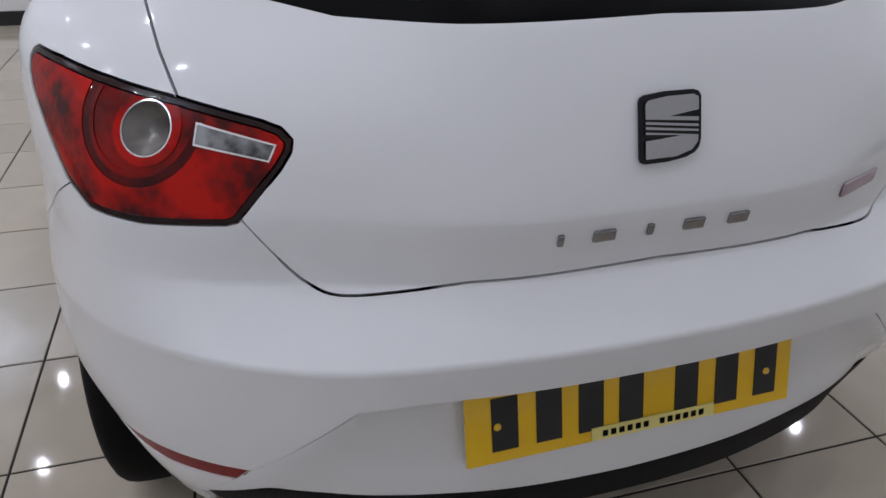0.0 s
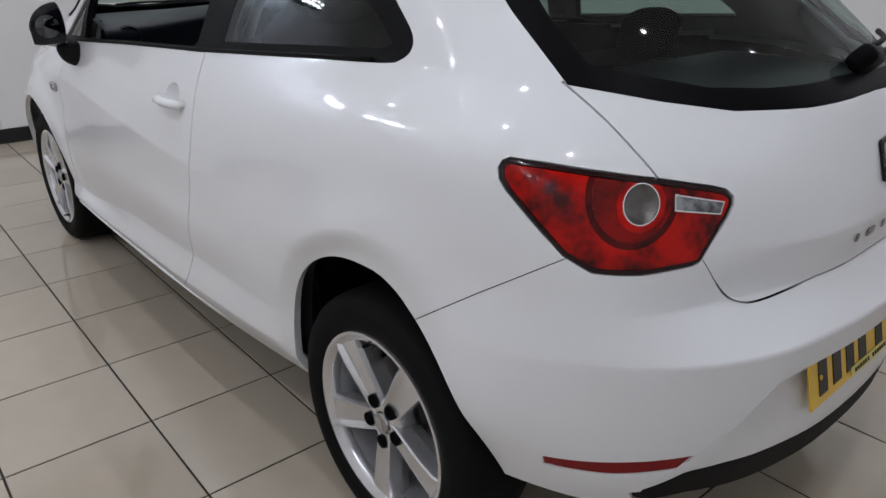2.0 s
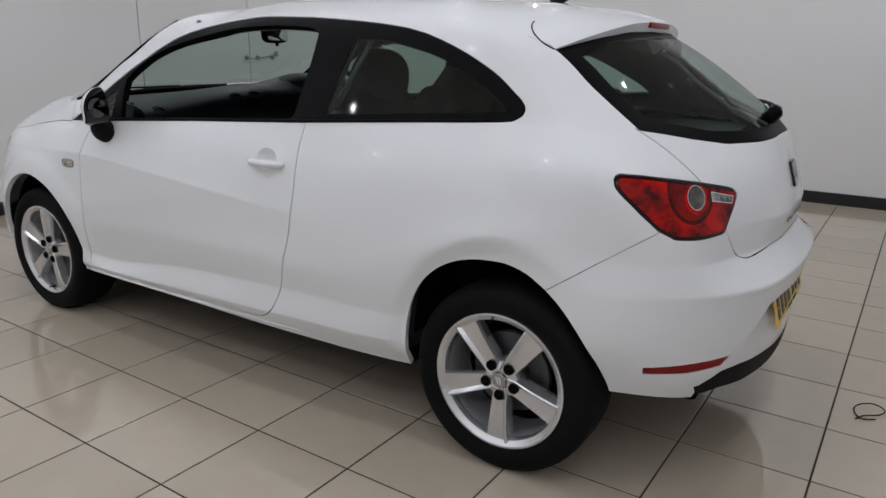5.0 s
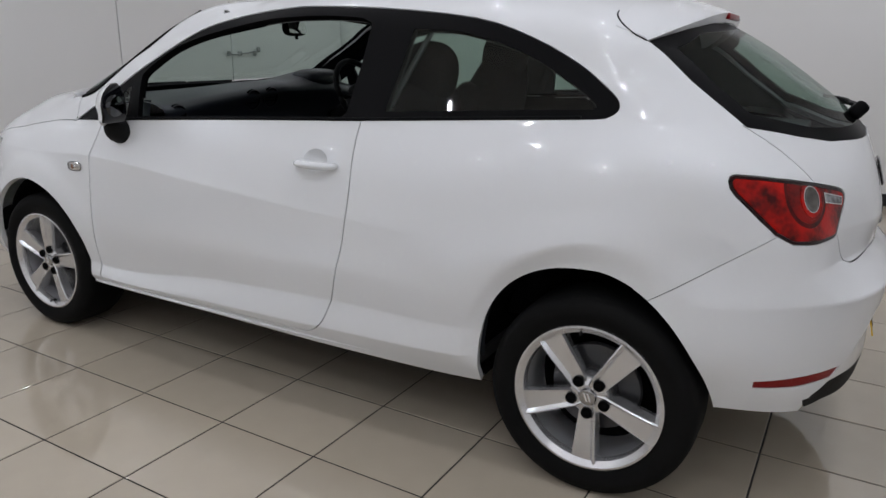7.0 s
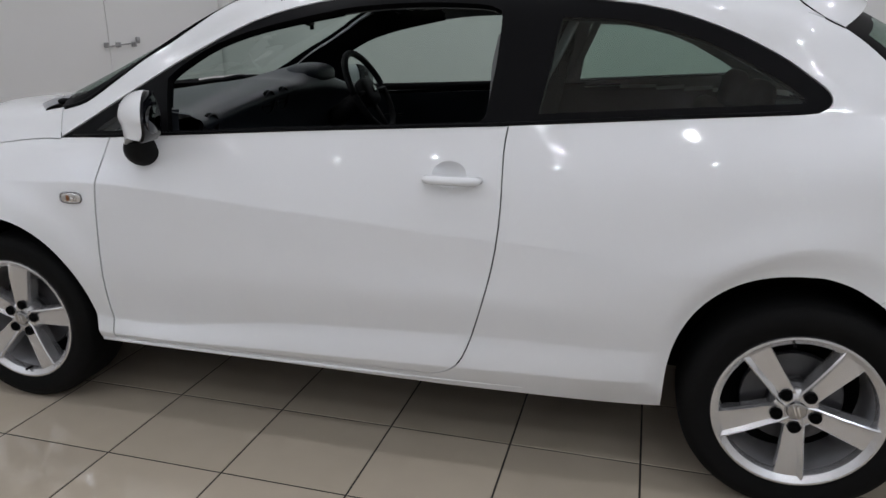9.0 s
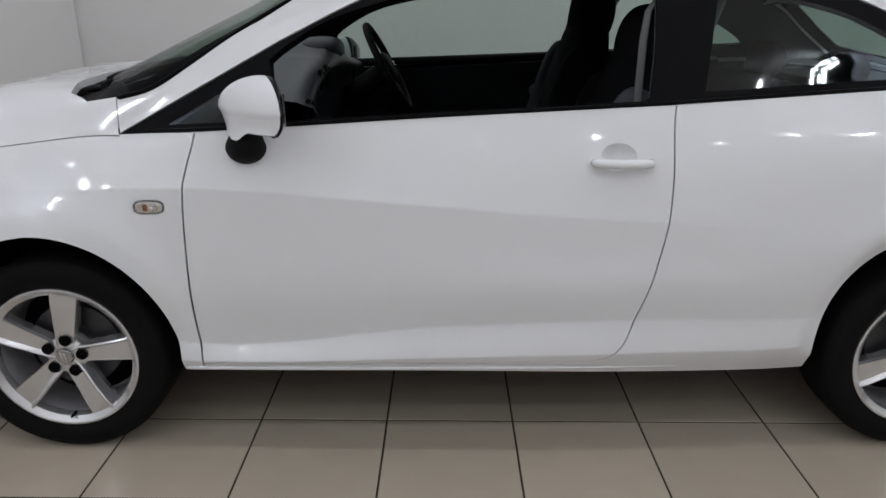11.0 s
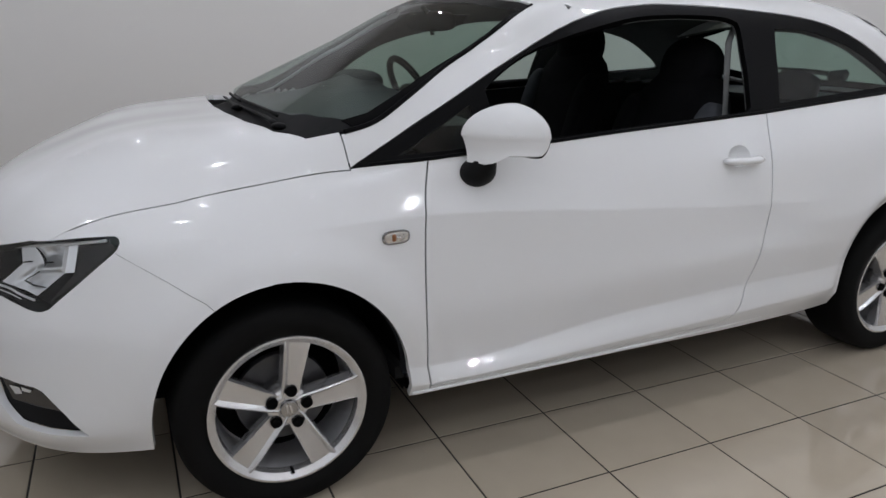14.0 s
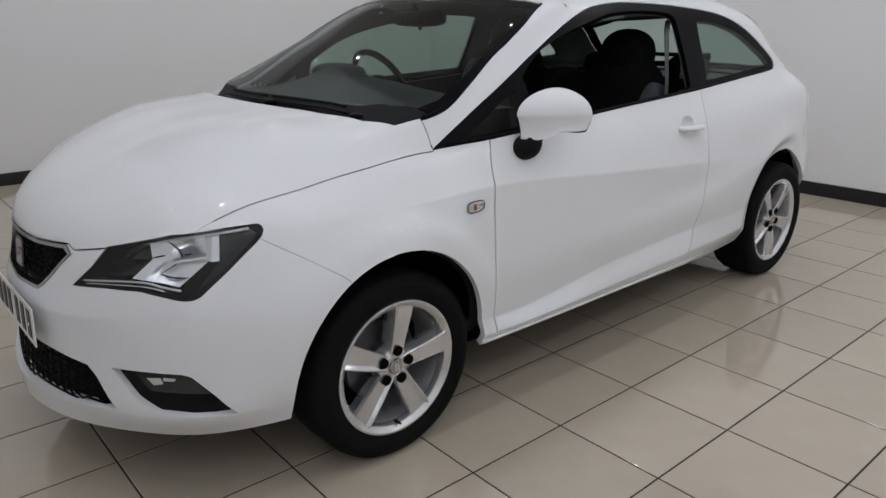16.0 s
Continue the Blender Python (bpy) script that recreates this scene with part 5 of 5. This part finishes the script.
wiper = part("rear_wiper", tube(spline([off_tail(.004, 1.045, .016), off_tail(-.08, 1.050, .018), off_tail(-.18, 1.056, .018), off_tail(-.30, 1.060, .016)], 5), 0.009, 8), BLACK_TRIM, hatch, "black rear wiper")
part("wiper_pivot", rounded_box((0.042, 0.095, 0.055), 0.018, 3), BLACK_TRIM, wiper, "black pivot cover").matrix_basis = Matrix.Translation(off_tail(-.012, 1.050, .012)) @ pose(0, 0, 0, 12, -40, 0)
part("wiper_blade", tube(spline([off_tail(-.06, 1.066, .012), off_tail(-.20, 1.072, .012), off_tail(-.36, 1.074, .012)], 6), 0.006, 6), BLACK_PLASTIC, wiper, "black rubber blade")


def blob(centre, radii, cut=None, power=2.6, steps=(24, 14)):
    """A rounded body, squarer than a ball."""
    b = bmesh.new()
    f = lambda t: math.copysign(abs(t) ** (2 / power), t)
    rows = []
    for i in range(1, steps[1]):
        v = -math.pi / 2 + math.pi * i / steps[1]
        rows.append([b.verts.new((centre[0] + radii[0] * f(math.cos(v)) * f(math.cos(2 * math.pi * k / steps[0])), centre[1] + radii[1] * f(math.cos(v)) * f(math.sin(2 * math.pi * k / steps[0])), centre[2] + radii[2] * f(math.sin(v)))) for k in range(steps[0])])
    lo, hi = b.verts.new((centre[0], centre[1], centre[2] - radii[2])), b.verts.new((centre[0], centre[1], centre[2] + radii[2]))
    for p, q in zip(rows, rows[1:]):
        for k in range(steps[0]):
            b.faces.new((p[k], p[(k + 1) % steps[0]], q[(k + 1) % steps[0]], q[k]))
    for k in range(steps[0]):
        b.faces.new((rows[0][(k + 1) % steps[0]], rows[0][k], lo))
        b.faces.new((rows[-1][k], rows[-1][(k + 1) % steps[0]], hi))
    bmesh.ops.recalc_face_normals(b, faces=b.faces)
    if cut:
        cut(b)
    return b


def ws_at(x, y):
    at, n = on_surface((x, max(abs(y), 0.001), 2.5), (0, 0, -1))
    return Vector((at.x, y, at.z)) + Vector((n.x, math.copysign(n.y, y), n.z)) * 0.012


for a, b in (((2.390, .50), (2.415, -.08)), ((2.420, .02), (2.405, -.36))):
    pts = [ws_at(a[0] + (b[0] - a[0]) * k / 8, a[1] + (b[1] - a[1]) * k / 8) - Vector((0, 0, 0.022)) for k in range(9)]
    arm = part("front_wiper", tube(pts, [0.011, 0.010, 0.009, 0.008, 0.007, 0.007, 0.006, 0.006, 0.005], 10, 0.5), BLACK_TRIM, car, "black windscreen wiper")
    part("wiper_pivot", blob((0, 0, 0), (0.020, 0.026, 0.010), None, 2.4, (18, 10)), BLACK_TRIM, arm, "black pivot cover").location = pts[0] + Vector((0, 0, -0.002))
    part("wiper_blade", tube([ws_at(p.x - 0.022, p.y) - Vector((0, 0, 0.016)) for p in pts[1:-1]], 0.0050, 6), BLACK_PLASTIC, arm, "black rubber blade")


# ---- door mirrors, handles, repeaters ----
def mirror_cap(front, side):
    """A white dome over a skirt, three-cornered from above: its long face sweeps from the outer rear to the inner front,
    where the skirt drops to a rounded neck. Not front: the black rear half with a flat face."""
    b = bmesh.new()
    ridge, top, low = 1.003, 1.087, 0.957
    levels = [(math.cos(radians(7 * k)) ** 1.08, ridge + (top - ridge) * math.sin(radians(7 * k)) / math.sin(radians(84))) for k in range(12, -1, -1)]
    levels += [(1 - 0.02 - 0.07 * (k / 8) ** 1.5, ridge + (low - ridge) * k / 8) for k in range(1, 9)] + [(0.82, low - 0.004), (0.70, low - 0.006), (0.30, low - 0.006)]
    rings = []
    for r, z in levels:
        under = min(1.0, max(0.0, (ridge - z) / (ridge - low)))
        back = 1.775 + 0.055 * (1 - r) + 0.014 * under ** 3
        if front:
            plan = []
            for k in range(25):
                t = k / 24
                bulge = 0.024 * (4 * t * (1 - t)) ** 0.8
                plan.append((1.775 + 0.188 * t + 0.64 * bulge, 0.921 - 0.152 * t + 0.77 * bulge))
            plan += [(1.958, 0.763), (1.940, 0.765), (1.91, 0.772), (1.87, 0.782), (1.83, 0.792), (1.80, 0.80)]
            ring = []
            for x, y in plan:
                u = min(1.0, max(0.0, ((x - 1.775) * r / 0.19 - 0.40) / 0.30))
                drop = 0.027 * under ** 1.3 * u * u * (3 - 2 * u)
                ring.append((back + (x - 1.775) * r * (1 - 0.11 * under), 0.815 + (y - 0.815) * r, z - drop))
        else:
            plan = [(0.001, 0.921), (0.001, 0.80), (-0.006, 0.804), (-0.009, 0.816), (-0.009, 0.90), (-0.006, 0.915)]
            ring = [(back + x - 0.002 * under + 0.207 * (0.921 - y) * r, 0.815 + (y - 0.815) * r * 1.004, z - 0.004 * under) for x, y in plan]
        rings.append([b.verts.new((x, y * side, h)) for x, y, h in ring])
    n = len(rings[0])
    for p, q in zip(rings, rings[1:]):
        for k in range(n):
            b.faces.new((p[k], p[(k + 1) % n], q[(k + 1) % n], q[k]))
    b.faces.new(rings[0])
    b.faces.new(rings[-1][::-1])
    bmesh.ops.remove_doubles(b, verts=b.verts, dist=1e-5)
    bmesh.ops.recalc_face_normals(b, faces=b.faces)
    return b


for d, s in zip(doors, (1, -1)):
    cap = sharpen(part("door_mirror", mirror_cap(True, s), PAINT, d, "white painted door mirror"), 32)
    stalk = tube(spline([(1.905, 0.712, 0.893), (1.905, 0.745, 0.893), (1.902, 0.770, 0.904), (1.895, 0.782, 0.940)], 4), [0.047, 0.048, 0.049, 0.050, 0.051, 0.052, 0.052, 0.052, 0.051, 0.049, 0.046, 0.042, 0.038], 24, 0.8)
    if s < 0:
        bmesh.ops.scale(stalk, vec=(1, -1, 1), verts=stalk.verts)
        bmesh.ops.reverse_faces(stalk, faces=stalk.faces[:])
    part("stalk", stalk, BLACK_PLASTIC, d, "black mirror foot")
    sharpen(part("mirror_back", mirror_cap(False, s), BLACK_GLOSS, cap, "black rear half of the mirror housing"), 30)
    gl_b = lathe([(0.0, -0.001), (0.90, -0.001), (0.92, 0.004)], 36, axis="X")
    bmesh.ops.scale(gl_b, vec=(1, 0.046, 0.042), verts=gl_b.verts)
    part("mirror_glass", gl_b, MIRROR_GLASS, cap, "mirror glass").matrix_basis = pose(1.7765, 0.862 * s, 1.010, 0, 0, 11.7 * s)


def side_at(x, z):
    return on_surface((x, 2.0, z), (0, -1, 0))


for d, m in zip(doors, (False, True)):
    hollow = lambda p: -0.024 * max(0.0, 1 - ((p.x - 0.938) / 0.048) ** 2 - ((p.z - 0.878) / 0.0355) ** 2) ** 0.75
    verts, faces, normals = sheet(fields["cup"], False, lift=hollow, gap=-0.002, depth=0)
    b_ = bmesh.new()
    vs = [b_.verts.new(v * Vector((1, -1 if m else 1, 1))) for v in verts]
    for f in faces:
        b_.faces.new([vs[i] for i in (f[::-1] if m else f)])
    part("handle_cup", b_, PAINT, d, "recess behind the handle")
for d, s in zip(doors, (1, -1)):
    a, n = side_at(0.935, 0.868)
    grip = tube([(1.000, -0.004, 0), (0.996, 0.012, 0), (0.980, 0.024, 0.001), (0.935, 0.029, 0.001), (0.885, 0.026, 0.001), (0.862, 0.016, 0), (0.855, -0.004, 0)], [0.013, 0.0160, 0.0172, 0.0172, 0.0172, 0.0160, 0.013], 14, 0.72)
    for v in grip.verts:
        v.co.y = (v.co.y + a.y) * s
        v.co.z += 0.866
    if s < 0:
        bmesh.ops.reverse_faces(grip, faces=grip.faces[:])
    part("door_handle", grip, PAINT, d, "white painted door handle")
    a, n = side_at(2.163, 0.747)
    rep = part("side_repeater", blob((0, 0, 0), (0.037, 0.008, 0.0165), None, 3.2, (24, 10)), REPEATER, car, "small clear side repeater lamp")
    rep.matrix_basis = Matrix.Translation((a.x, a.y * s, a.z)) @ pose(0, 0, 0, 0, 0, 3 * s)
    rim_b = tube([(0.037 * math.copysign(abs(math.cos(t)) ** .62, math.cos(t)), 0.003 * s, 0.0165 * math.copysign(abs(math.sin(t)) ** .62, math.sin(t))) for t in (2 * math.pi * k / 28 for k in range(29))], 0.0032, 8)
    part("rim", rim_b, NAME_CHROME, rep, "dark chrome rim")
    part("bulb", blob((0.008, 0.006 * s, 0), (0.006, 0.005, 0.010), None, 4, (12, 8)), BULB_BROWN, rep, "brown bulb behind the lens")
    # chrome bead added as the bright glint in the clear lens
    part("lens_glint", blob((-0.006, 0.007 * s, -0.002), (0.007, 0.004, 0.007), None, 2, (12, 8)), CHROME, rep, "chrome bead standing for a glint in the lens")
    part("lens_ridge", tube([(-0.016, 0.0075 * s, -0.009), (-0.021, 0.0075 * s, 0.0), (-0.017, 0.0075 * s, 0.009)], 0.0022, 6), CHROME, rep, "bright ridge of the lens")
    # seal along the sill of the window
    strip = []
    for k in range(30):
        x = 2.20 - k * (2.20 - 0.10) / 29
        z = float(np.interp(x, [.07, .29, .785, .93, 1.37, 1.81, 2.04, 2.252], [1.053, 1.040, 1.009, 1.001, .977, .950, .934, .921])) + 0.004
        at, nn = side_at(x, z)
        strip.append((at.x, (at.y + 0.001) * s, at.z))
    part("window_seal", tube(strip, 0.005, 6), BLACK_TRIM, d, "black waist seal")
    sill = []
    for k in range(28):
        x = 2.12 - k * (2.12 - 0.72) / 27
        z = 0.272 + 0.008 * k / 27
        at, nn = side_at(x, z)
        if at:
            sill.append((at.x, (at.y + 0.001) * s, at.z))
    part("sill_lip", tube(sill, [0.006 * min(1.0, (len(sill) - k) / 12) for k in range(len(sill))], 8), PAINT, shell, "white sill lip")


# ---- cabin ----
def front_seat(y, x=0.0, lift=0.0):
    s = new("front_seat")
    s.empty_display_size = 0.1
    s.parent = car
    s.location = (1.02 + x, y, 0.34 + lift)
    tagged(s, "black cloth sports seat with a round headrest")

    def soft(name, centre, radii, turn, mat, label, power=3.2):
        ob = part(name, blob((0, 0, 0), radii, None, power, (24, 14)), mat, s, label)
        ob.matrix_basis = pose(*centre, 0, turn, 0)

    soft("cushion", (0.12, 0, 0.20), (0.27, 0.24, 0.085), -8, SEAT_CLOTH, "black cloth cushion")
    soft("backrest", (-0.19, 0, 0.50), (0.085, 0.235, 0.34), -16, SEAT_CLOTH, "black cloth backrest")
    soft("shoulder", (-0.245, 0, 0.70), (0.085, 0.190, 0.15), -14, SEAT_CLOTH, "rounded black shoulder of the backrest", 2.4)
    soft("headrest", (-0.275, 0, 0.840), (0.085, 0.135, 0.115), -10, SEAT_CLOTH, "rounded black headrest", 2.3)
    for k in (1, -1):
        soft("bolster", (-0.15, 0.205 * k, 0.48), (0.075, 0.05, 0.26), -16, SEAT_BOLSTER if k * y > 0 else SEAT_CLOTH, "slate grey side bolster")
        soft("cushion_bolster", (0.13, 0.215 * k, 0.215), (0.25, 0.045, 0.075), -8, SEAT_CLOTH, "black cloth bolster")
        part("headrest_post", tube([(-0.265, 0.05 * k, 0.72), (-0.275, 0.05 * k, 0.80)], 0.006, 8), STEEL, s)
    part("seat_base", box(-0.16, 0.34, -0.20, 0.20, 0.002, 0.14, 0.02), BLACK_PLASTIC, s, "black seat base", False)
    return s


front_seat(0.345, 0.03, -0.045)
front_seat(-0.345, 0.055, 0.018)
bench = new("rear_seat")
bench.parent = car
bench.location = (0.22, 0, 0.42)
tagged(bench, "black cloth rear bench seat")
part("cushion", rounded_box((0.48, 1.10, 0.18), 0.06, 4), SEAT_CLOTH, bench, "black cloth bench cushion").location = (0.30, 0, 0.06)
for k in (1, -1):
    b_ = part("backrest", rounded_box((0.14, 0.54, 0.56), 0.05, 4), SEAT_CLOTH, bench, "black cloth backrest")
    b_.matrix_basis = pose(0.02, 0.275 * k, 0.30, 0, -18, 0)
    h_ = part("headrest", blob((0, 0, 0), (0.045, 0.12, 0.07), None, 2.8), SEAT_CLOTH, bench, "black headrest")
    h_.matrix_basis = pose(-0.10, 0.275 * k, 0.62, 0, -15, 0)
part("parcel_shelf", box(-0.40, 0.02, -0.52, 0.52, 0.955, 0.985, 0.008), DASH, car, "black parcel shelf", False)

dash = new("dashboard")
dash.parent = car
tagged(dash, "charcoal soft-touch dashboard with round air vents")


def dash_mesh():
    b = bmesh.new()
    rows = []
    for k in range(-14, 15):
        y = 0.69 * k / 14
        hump = 0.060 * math.exp(-((y + 0.36) / 0.17) ** 2)
        edge = 0.06 * (abs(y) / 0.69) ** 3
        rise = 0.052 * max(0.0, 1 - abs(y + 0.05) / 0.62)
        prof = [(2.385 - edge * 1.8, 1.008), (2.12 - edge, 1.014 + rise * 0.6 + hump * 0.3), (1.95 - edge, 1.014 + rise * 0.9 + hump), (1.84 - edge, 1.004 + rise + hump), (1.797 - edge, 0.988 + rise + hump * 0.6), (1.785 - edge, 0.970 + rise), (1.806 - edge, 0.950 + rise * 0.8), (1.800 - edge, 0.90), (1.79 - edge, 0.83), (1.82 - edge, 0.74), (1.90 - edge, 0.62), (2.05, 0.58)]
        rows.append([b.verts.new((x, y * (1 - 0.42 * max(0.0, x - 1.85)), z)) for x, z in prof])
    for p, q in zip(rows, rows[1:]):
        for i in range(len(p) - 1):
            b.faces.new((p[i], p[i + 1], q[i + 1], q[i]))
    bmesh.ops.recalc_face_normals(b, faces=b.faces)
    return b


part("dash_top", dash_mesh(), DASH_TOP, dash, "charcoal soft dash top")
for y, z in ((0.600, 0.955), (0.150, 0.990), (0.035, 0.995), (-0.62, 0.945)):
    v_ = part("air_vent", lathe([(0.0, -0.012), (0.03, -0.010), (0.036, -0.002), (0.040, 0.006), (0.045, 0.004), (0.046, -0.01)], 28, axis="X"), BLACK_TRIM, dash, "round black air vent")
    v_.matrix_basis = pose(1.800 - 0.05 * (abs(y) / 0.69) ** 3, y, z, 0, 12, 180)
    part("vent_ring", lathe([(0.041, 0.004), (0.044, 0.008), (0.047, 0.004)], 28, axis="X"), STEEL, v_, "grey ring")
    for k in (-1, 0, 1):
        part("vent_blade", box(-0.004, 0.002, -0.032, 0.032, 0.014 * k - 0.002, 0.014 * k + 0.002), BLACK_PLASTIC, v_, smooth=False)
part("radio", box(1.765, 1.81, -0.10, 0.10, 0.755, 0.845, 0.006), BLACK_GLOSS, dash, "black radio panel", False)
part("console", box(1.30, 1.84, -0.09, 0.09, 0.341, 0.62, 0.03), DASH, dash, "black centre console", False)
part("gear_lever", tube([(1.52, 0, 0.615), (1.50, 0, 0.72), (1.495, 0, 0.76)], [0.012, 0.012, 0.026], 12), BLACK_PLASTIC, dash, "black gear lever")
part("binnacle", blob((1.87, -0.38, 1.062), (0.09, 0.15, 0.05), None, 2.6), DASH, dash, "instrument hood")

wheel_o = new("steering_wheel")
wheel_o.parent = car
wheel_o.matrix_basis = pose(1.605, -0.415, 0.990, 0, 28, 0)
tagged(wheel_o, "black three-spoke steering wheel")
part("wheel_rim", tube([(0, 0.182 * math.cos(2 * math.pi * k / 48), 0.182 * math.sin(2 * math.pi * k / 48)) for k in range(49)], 0.0145, 10), BLACK_PLASTIC, wheel_o, "black leather rim")
part("wheel_hub", blob((0.01, 0, 0), (0.035, 0.075, 0.065), None, 2.8), BLACK_PLASTIC, wheel_o, "black airbag hub")
for a in (0, 180, 270):
    part("wheel_spoke", tube([(0.008, 0.06 * math.cos(radians(a)), 0.06 * math.sin(radians(a))), (0.0, 0.18 * math.cos(radians(a)), 0.18 * math.sin(radians(a)))], 0.016, 8, 0.6), BLACK_PLASTIC, wheel_o, "black spoke")
part("wheel_badge", lathe([(0.0, -0.030), (0.014, -0.030), (0.016, -0.026)], 20, axis="X"), CHROME, wheel_o, "small chrome badge")
part("column", tube([(0.03, 0, -0.01), (0.24, 0, -0.03)], 0.045, 12), BLACK_PLASTIC, wheel_o, "black steering column")

cabin_mirror = part("cabin_mirror", blob((0, 0, 0), (0.016, 0.126, 0.036), None, 3.5), BLACK_TRIM, car, "black interior mirror")
cabin_mirror.matrix_basis = pose(1.700, -0.03, 1.300, 0, 8, 20)
part("mirror_glass", rounded_box((0.002, 0.215, 0.052), 0.0008, 1), CHROME, cabin_mirror, "mirror glass").location = (-0.0165, 0, 0)
part("mirror_stem", tube([(0.0, 0, 0.02), (0.03, 0, 0.055)], 0.009, 8), BLACK_TRIM, cabin_mirror)
part("mirror_knob", tube([(-0.005, 0, -0.03), (-0.005, 0, -0.05)], 0.008, 8), BLACK_TRIM, cabin_mirror)
part("seat_belt", tube([(0.80, 0.555, 1.285), (0.842, 0.580, 1.235), (0.852, 0.595, 1.16), (0.857, 0.612, 1.04), (0.86, 0.64, 0.6)], 0.011, 8, 0.3), HEADLINER, car, "grey seat belt")
for s in (1, -1):
    part("pillar_trim", tube([(0.640, 0.552 * s, 1.280), (0.675, 0.585 * s, 1.20), (0.712, 0.610 * s, 1.12), (0.745, 0.628 * s, 1.045)], 0.022, 10, 0.35), HEADLINER, car, "grey inner trim of the door post")
for s in (1, -1):
    if s < 0:
        part("door_rail", tube([(2.02, 0.690 * s, 0.965), (1.80, 0.690 * s, 0.983), (1.37, 0.690 * s, 0.998), (0.86, 0.675 * s, 1.020)], 0.017, 12), BLACK_PLASTIC, car, "black inner door rail")
    part("inner_handle", rounded_box((0.10, 0.02, 0.022), 0.008, 3), CHROME, car, "chrome inner door handle").location = (1.60, 0.725 * s, 0.86)

# ---- small things on the floor ----
loop_pts = spline([(-.915, -.20, .004), (-.94, -.245, .004), (-.985, -.275, .006), (-1.0, -.315, .010), (-.965, -.345, .012), (-.92, -.32, .010), (-.905, -.27, .006), (-.93, -.215, .004), (-.975, -.235, .004)], 6)
tagged(part("cable_tie", tube(loop_pts, 0.0024, 6), BLACK_PLASTIC), "thin black looped cable tie on the tiles", "cable tie")

# ---- the floor and its tiles ----
slab = part("floor", box(ROOM_X0 - T, ROOM_X1 + T, ROOM_Y0 - T, ROOM_Y1 + T, -0.15, -0.0022), GROUT, smooth=False)
tagged(slab, "beige glazed square floor tiles with dark grout", "floor", kind="structure")


def tile_bmesh(x0, x1, y0, y1):
    """A tile with a worn, rounded edge, top at zero."""
    b = bmesh.new()
    e = 0.0018
    low = [b.verts.new((x, y, -0.004)) for x, y in ((x0, y0), (x1, y0), (x1, y1), (x0, y1))]
    mid = [b.verts.new((x, y, -0.0010)) for x, y in ((x0, y0), (x1, y0), (x1, y1), (x0, y1))]
    top = [b.verts.new((x, y, 0)) for x, y in ((x0 + e, y0 + e), (x1 - e, y0 + e), (x1 - e, y1 - e), (x0 + e, y1 - e))]
    for a, c in ((low, mid), (mid, top)):
        for k in range(4):
            b.faces.new((a[k], a[(k + 1) % 4], c[(k + 1) % 4], c[k]))
    b.faces.new(top)
    return b


JOINT = 0.0030
tile_ob = part("tile", tile_bmesh(JOINT, PITCH - JOINT, JOINT, PITCH_Y - JOINT), TILE, slab, smooth=False)
tile_mesh = tile_ob.data
bpy.data.objects.remove(tile_ob)
far_tiles = bmesh.new()
near, rest = [], []
for i in range(-10, 10):
    for j in range(-14, 13):
        corners = [room @ Vector(((i + a) * PITCH, (j + b) * PITCH_Y, 0)) for a in (0, 1) for b in (0, 1)]
        if min(c.x for c in corners) > ROOM_X1 or max(c.x for c in corners) < ROOM_X0 or min(c.y for c in corners) > ROOM_Y1 or max(c.y for c in corners) < ROOM_Y0:
            continue
        whole = all(ROOM_X0 < c.x < ROOM_X1 and ROOM_Y0 < c.y < ROOM_Y1 for c in corners)
        c = corners[0]
        (near if whole and -3.3 < c.y < 2.1 else rest).append((i, j))
for i, j in near[:]:
    t_ = new("tile", tile_mesh)
    t_.parent = slab
    t_.matrix_basis = room @ Matrix.Translation((i * PITCH, j * PITCH_Y, 0))
for i, j in rest:
    b_ = tile_bmesh(i * PITCH + JOINT, (i + 1) * PITCH - JOINT, j * PITCH_Y + JOINT, (j + 1) * PITCH_Y - JOINT)
    b_.transform(room)
    tmp = bpy.data.meshes.new("tmp")
    b_.to_mesh(tmp)
    b_.free()
    far_tiles.from_mesh(tmp)
    bpy.data.meshes.remove(tmp)
tagged(part("far_tiles", far_tiles, TILE, slab, smooth=False), "beige glazed floor tiles along the walls", kind="stuff")
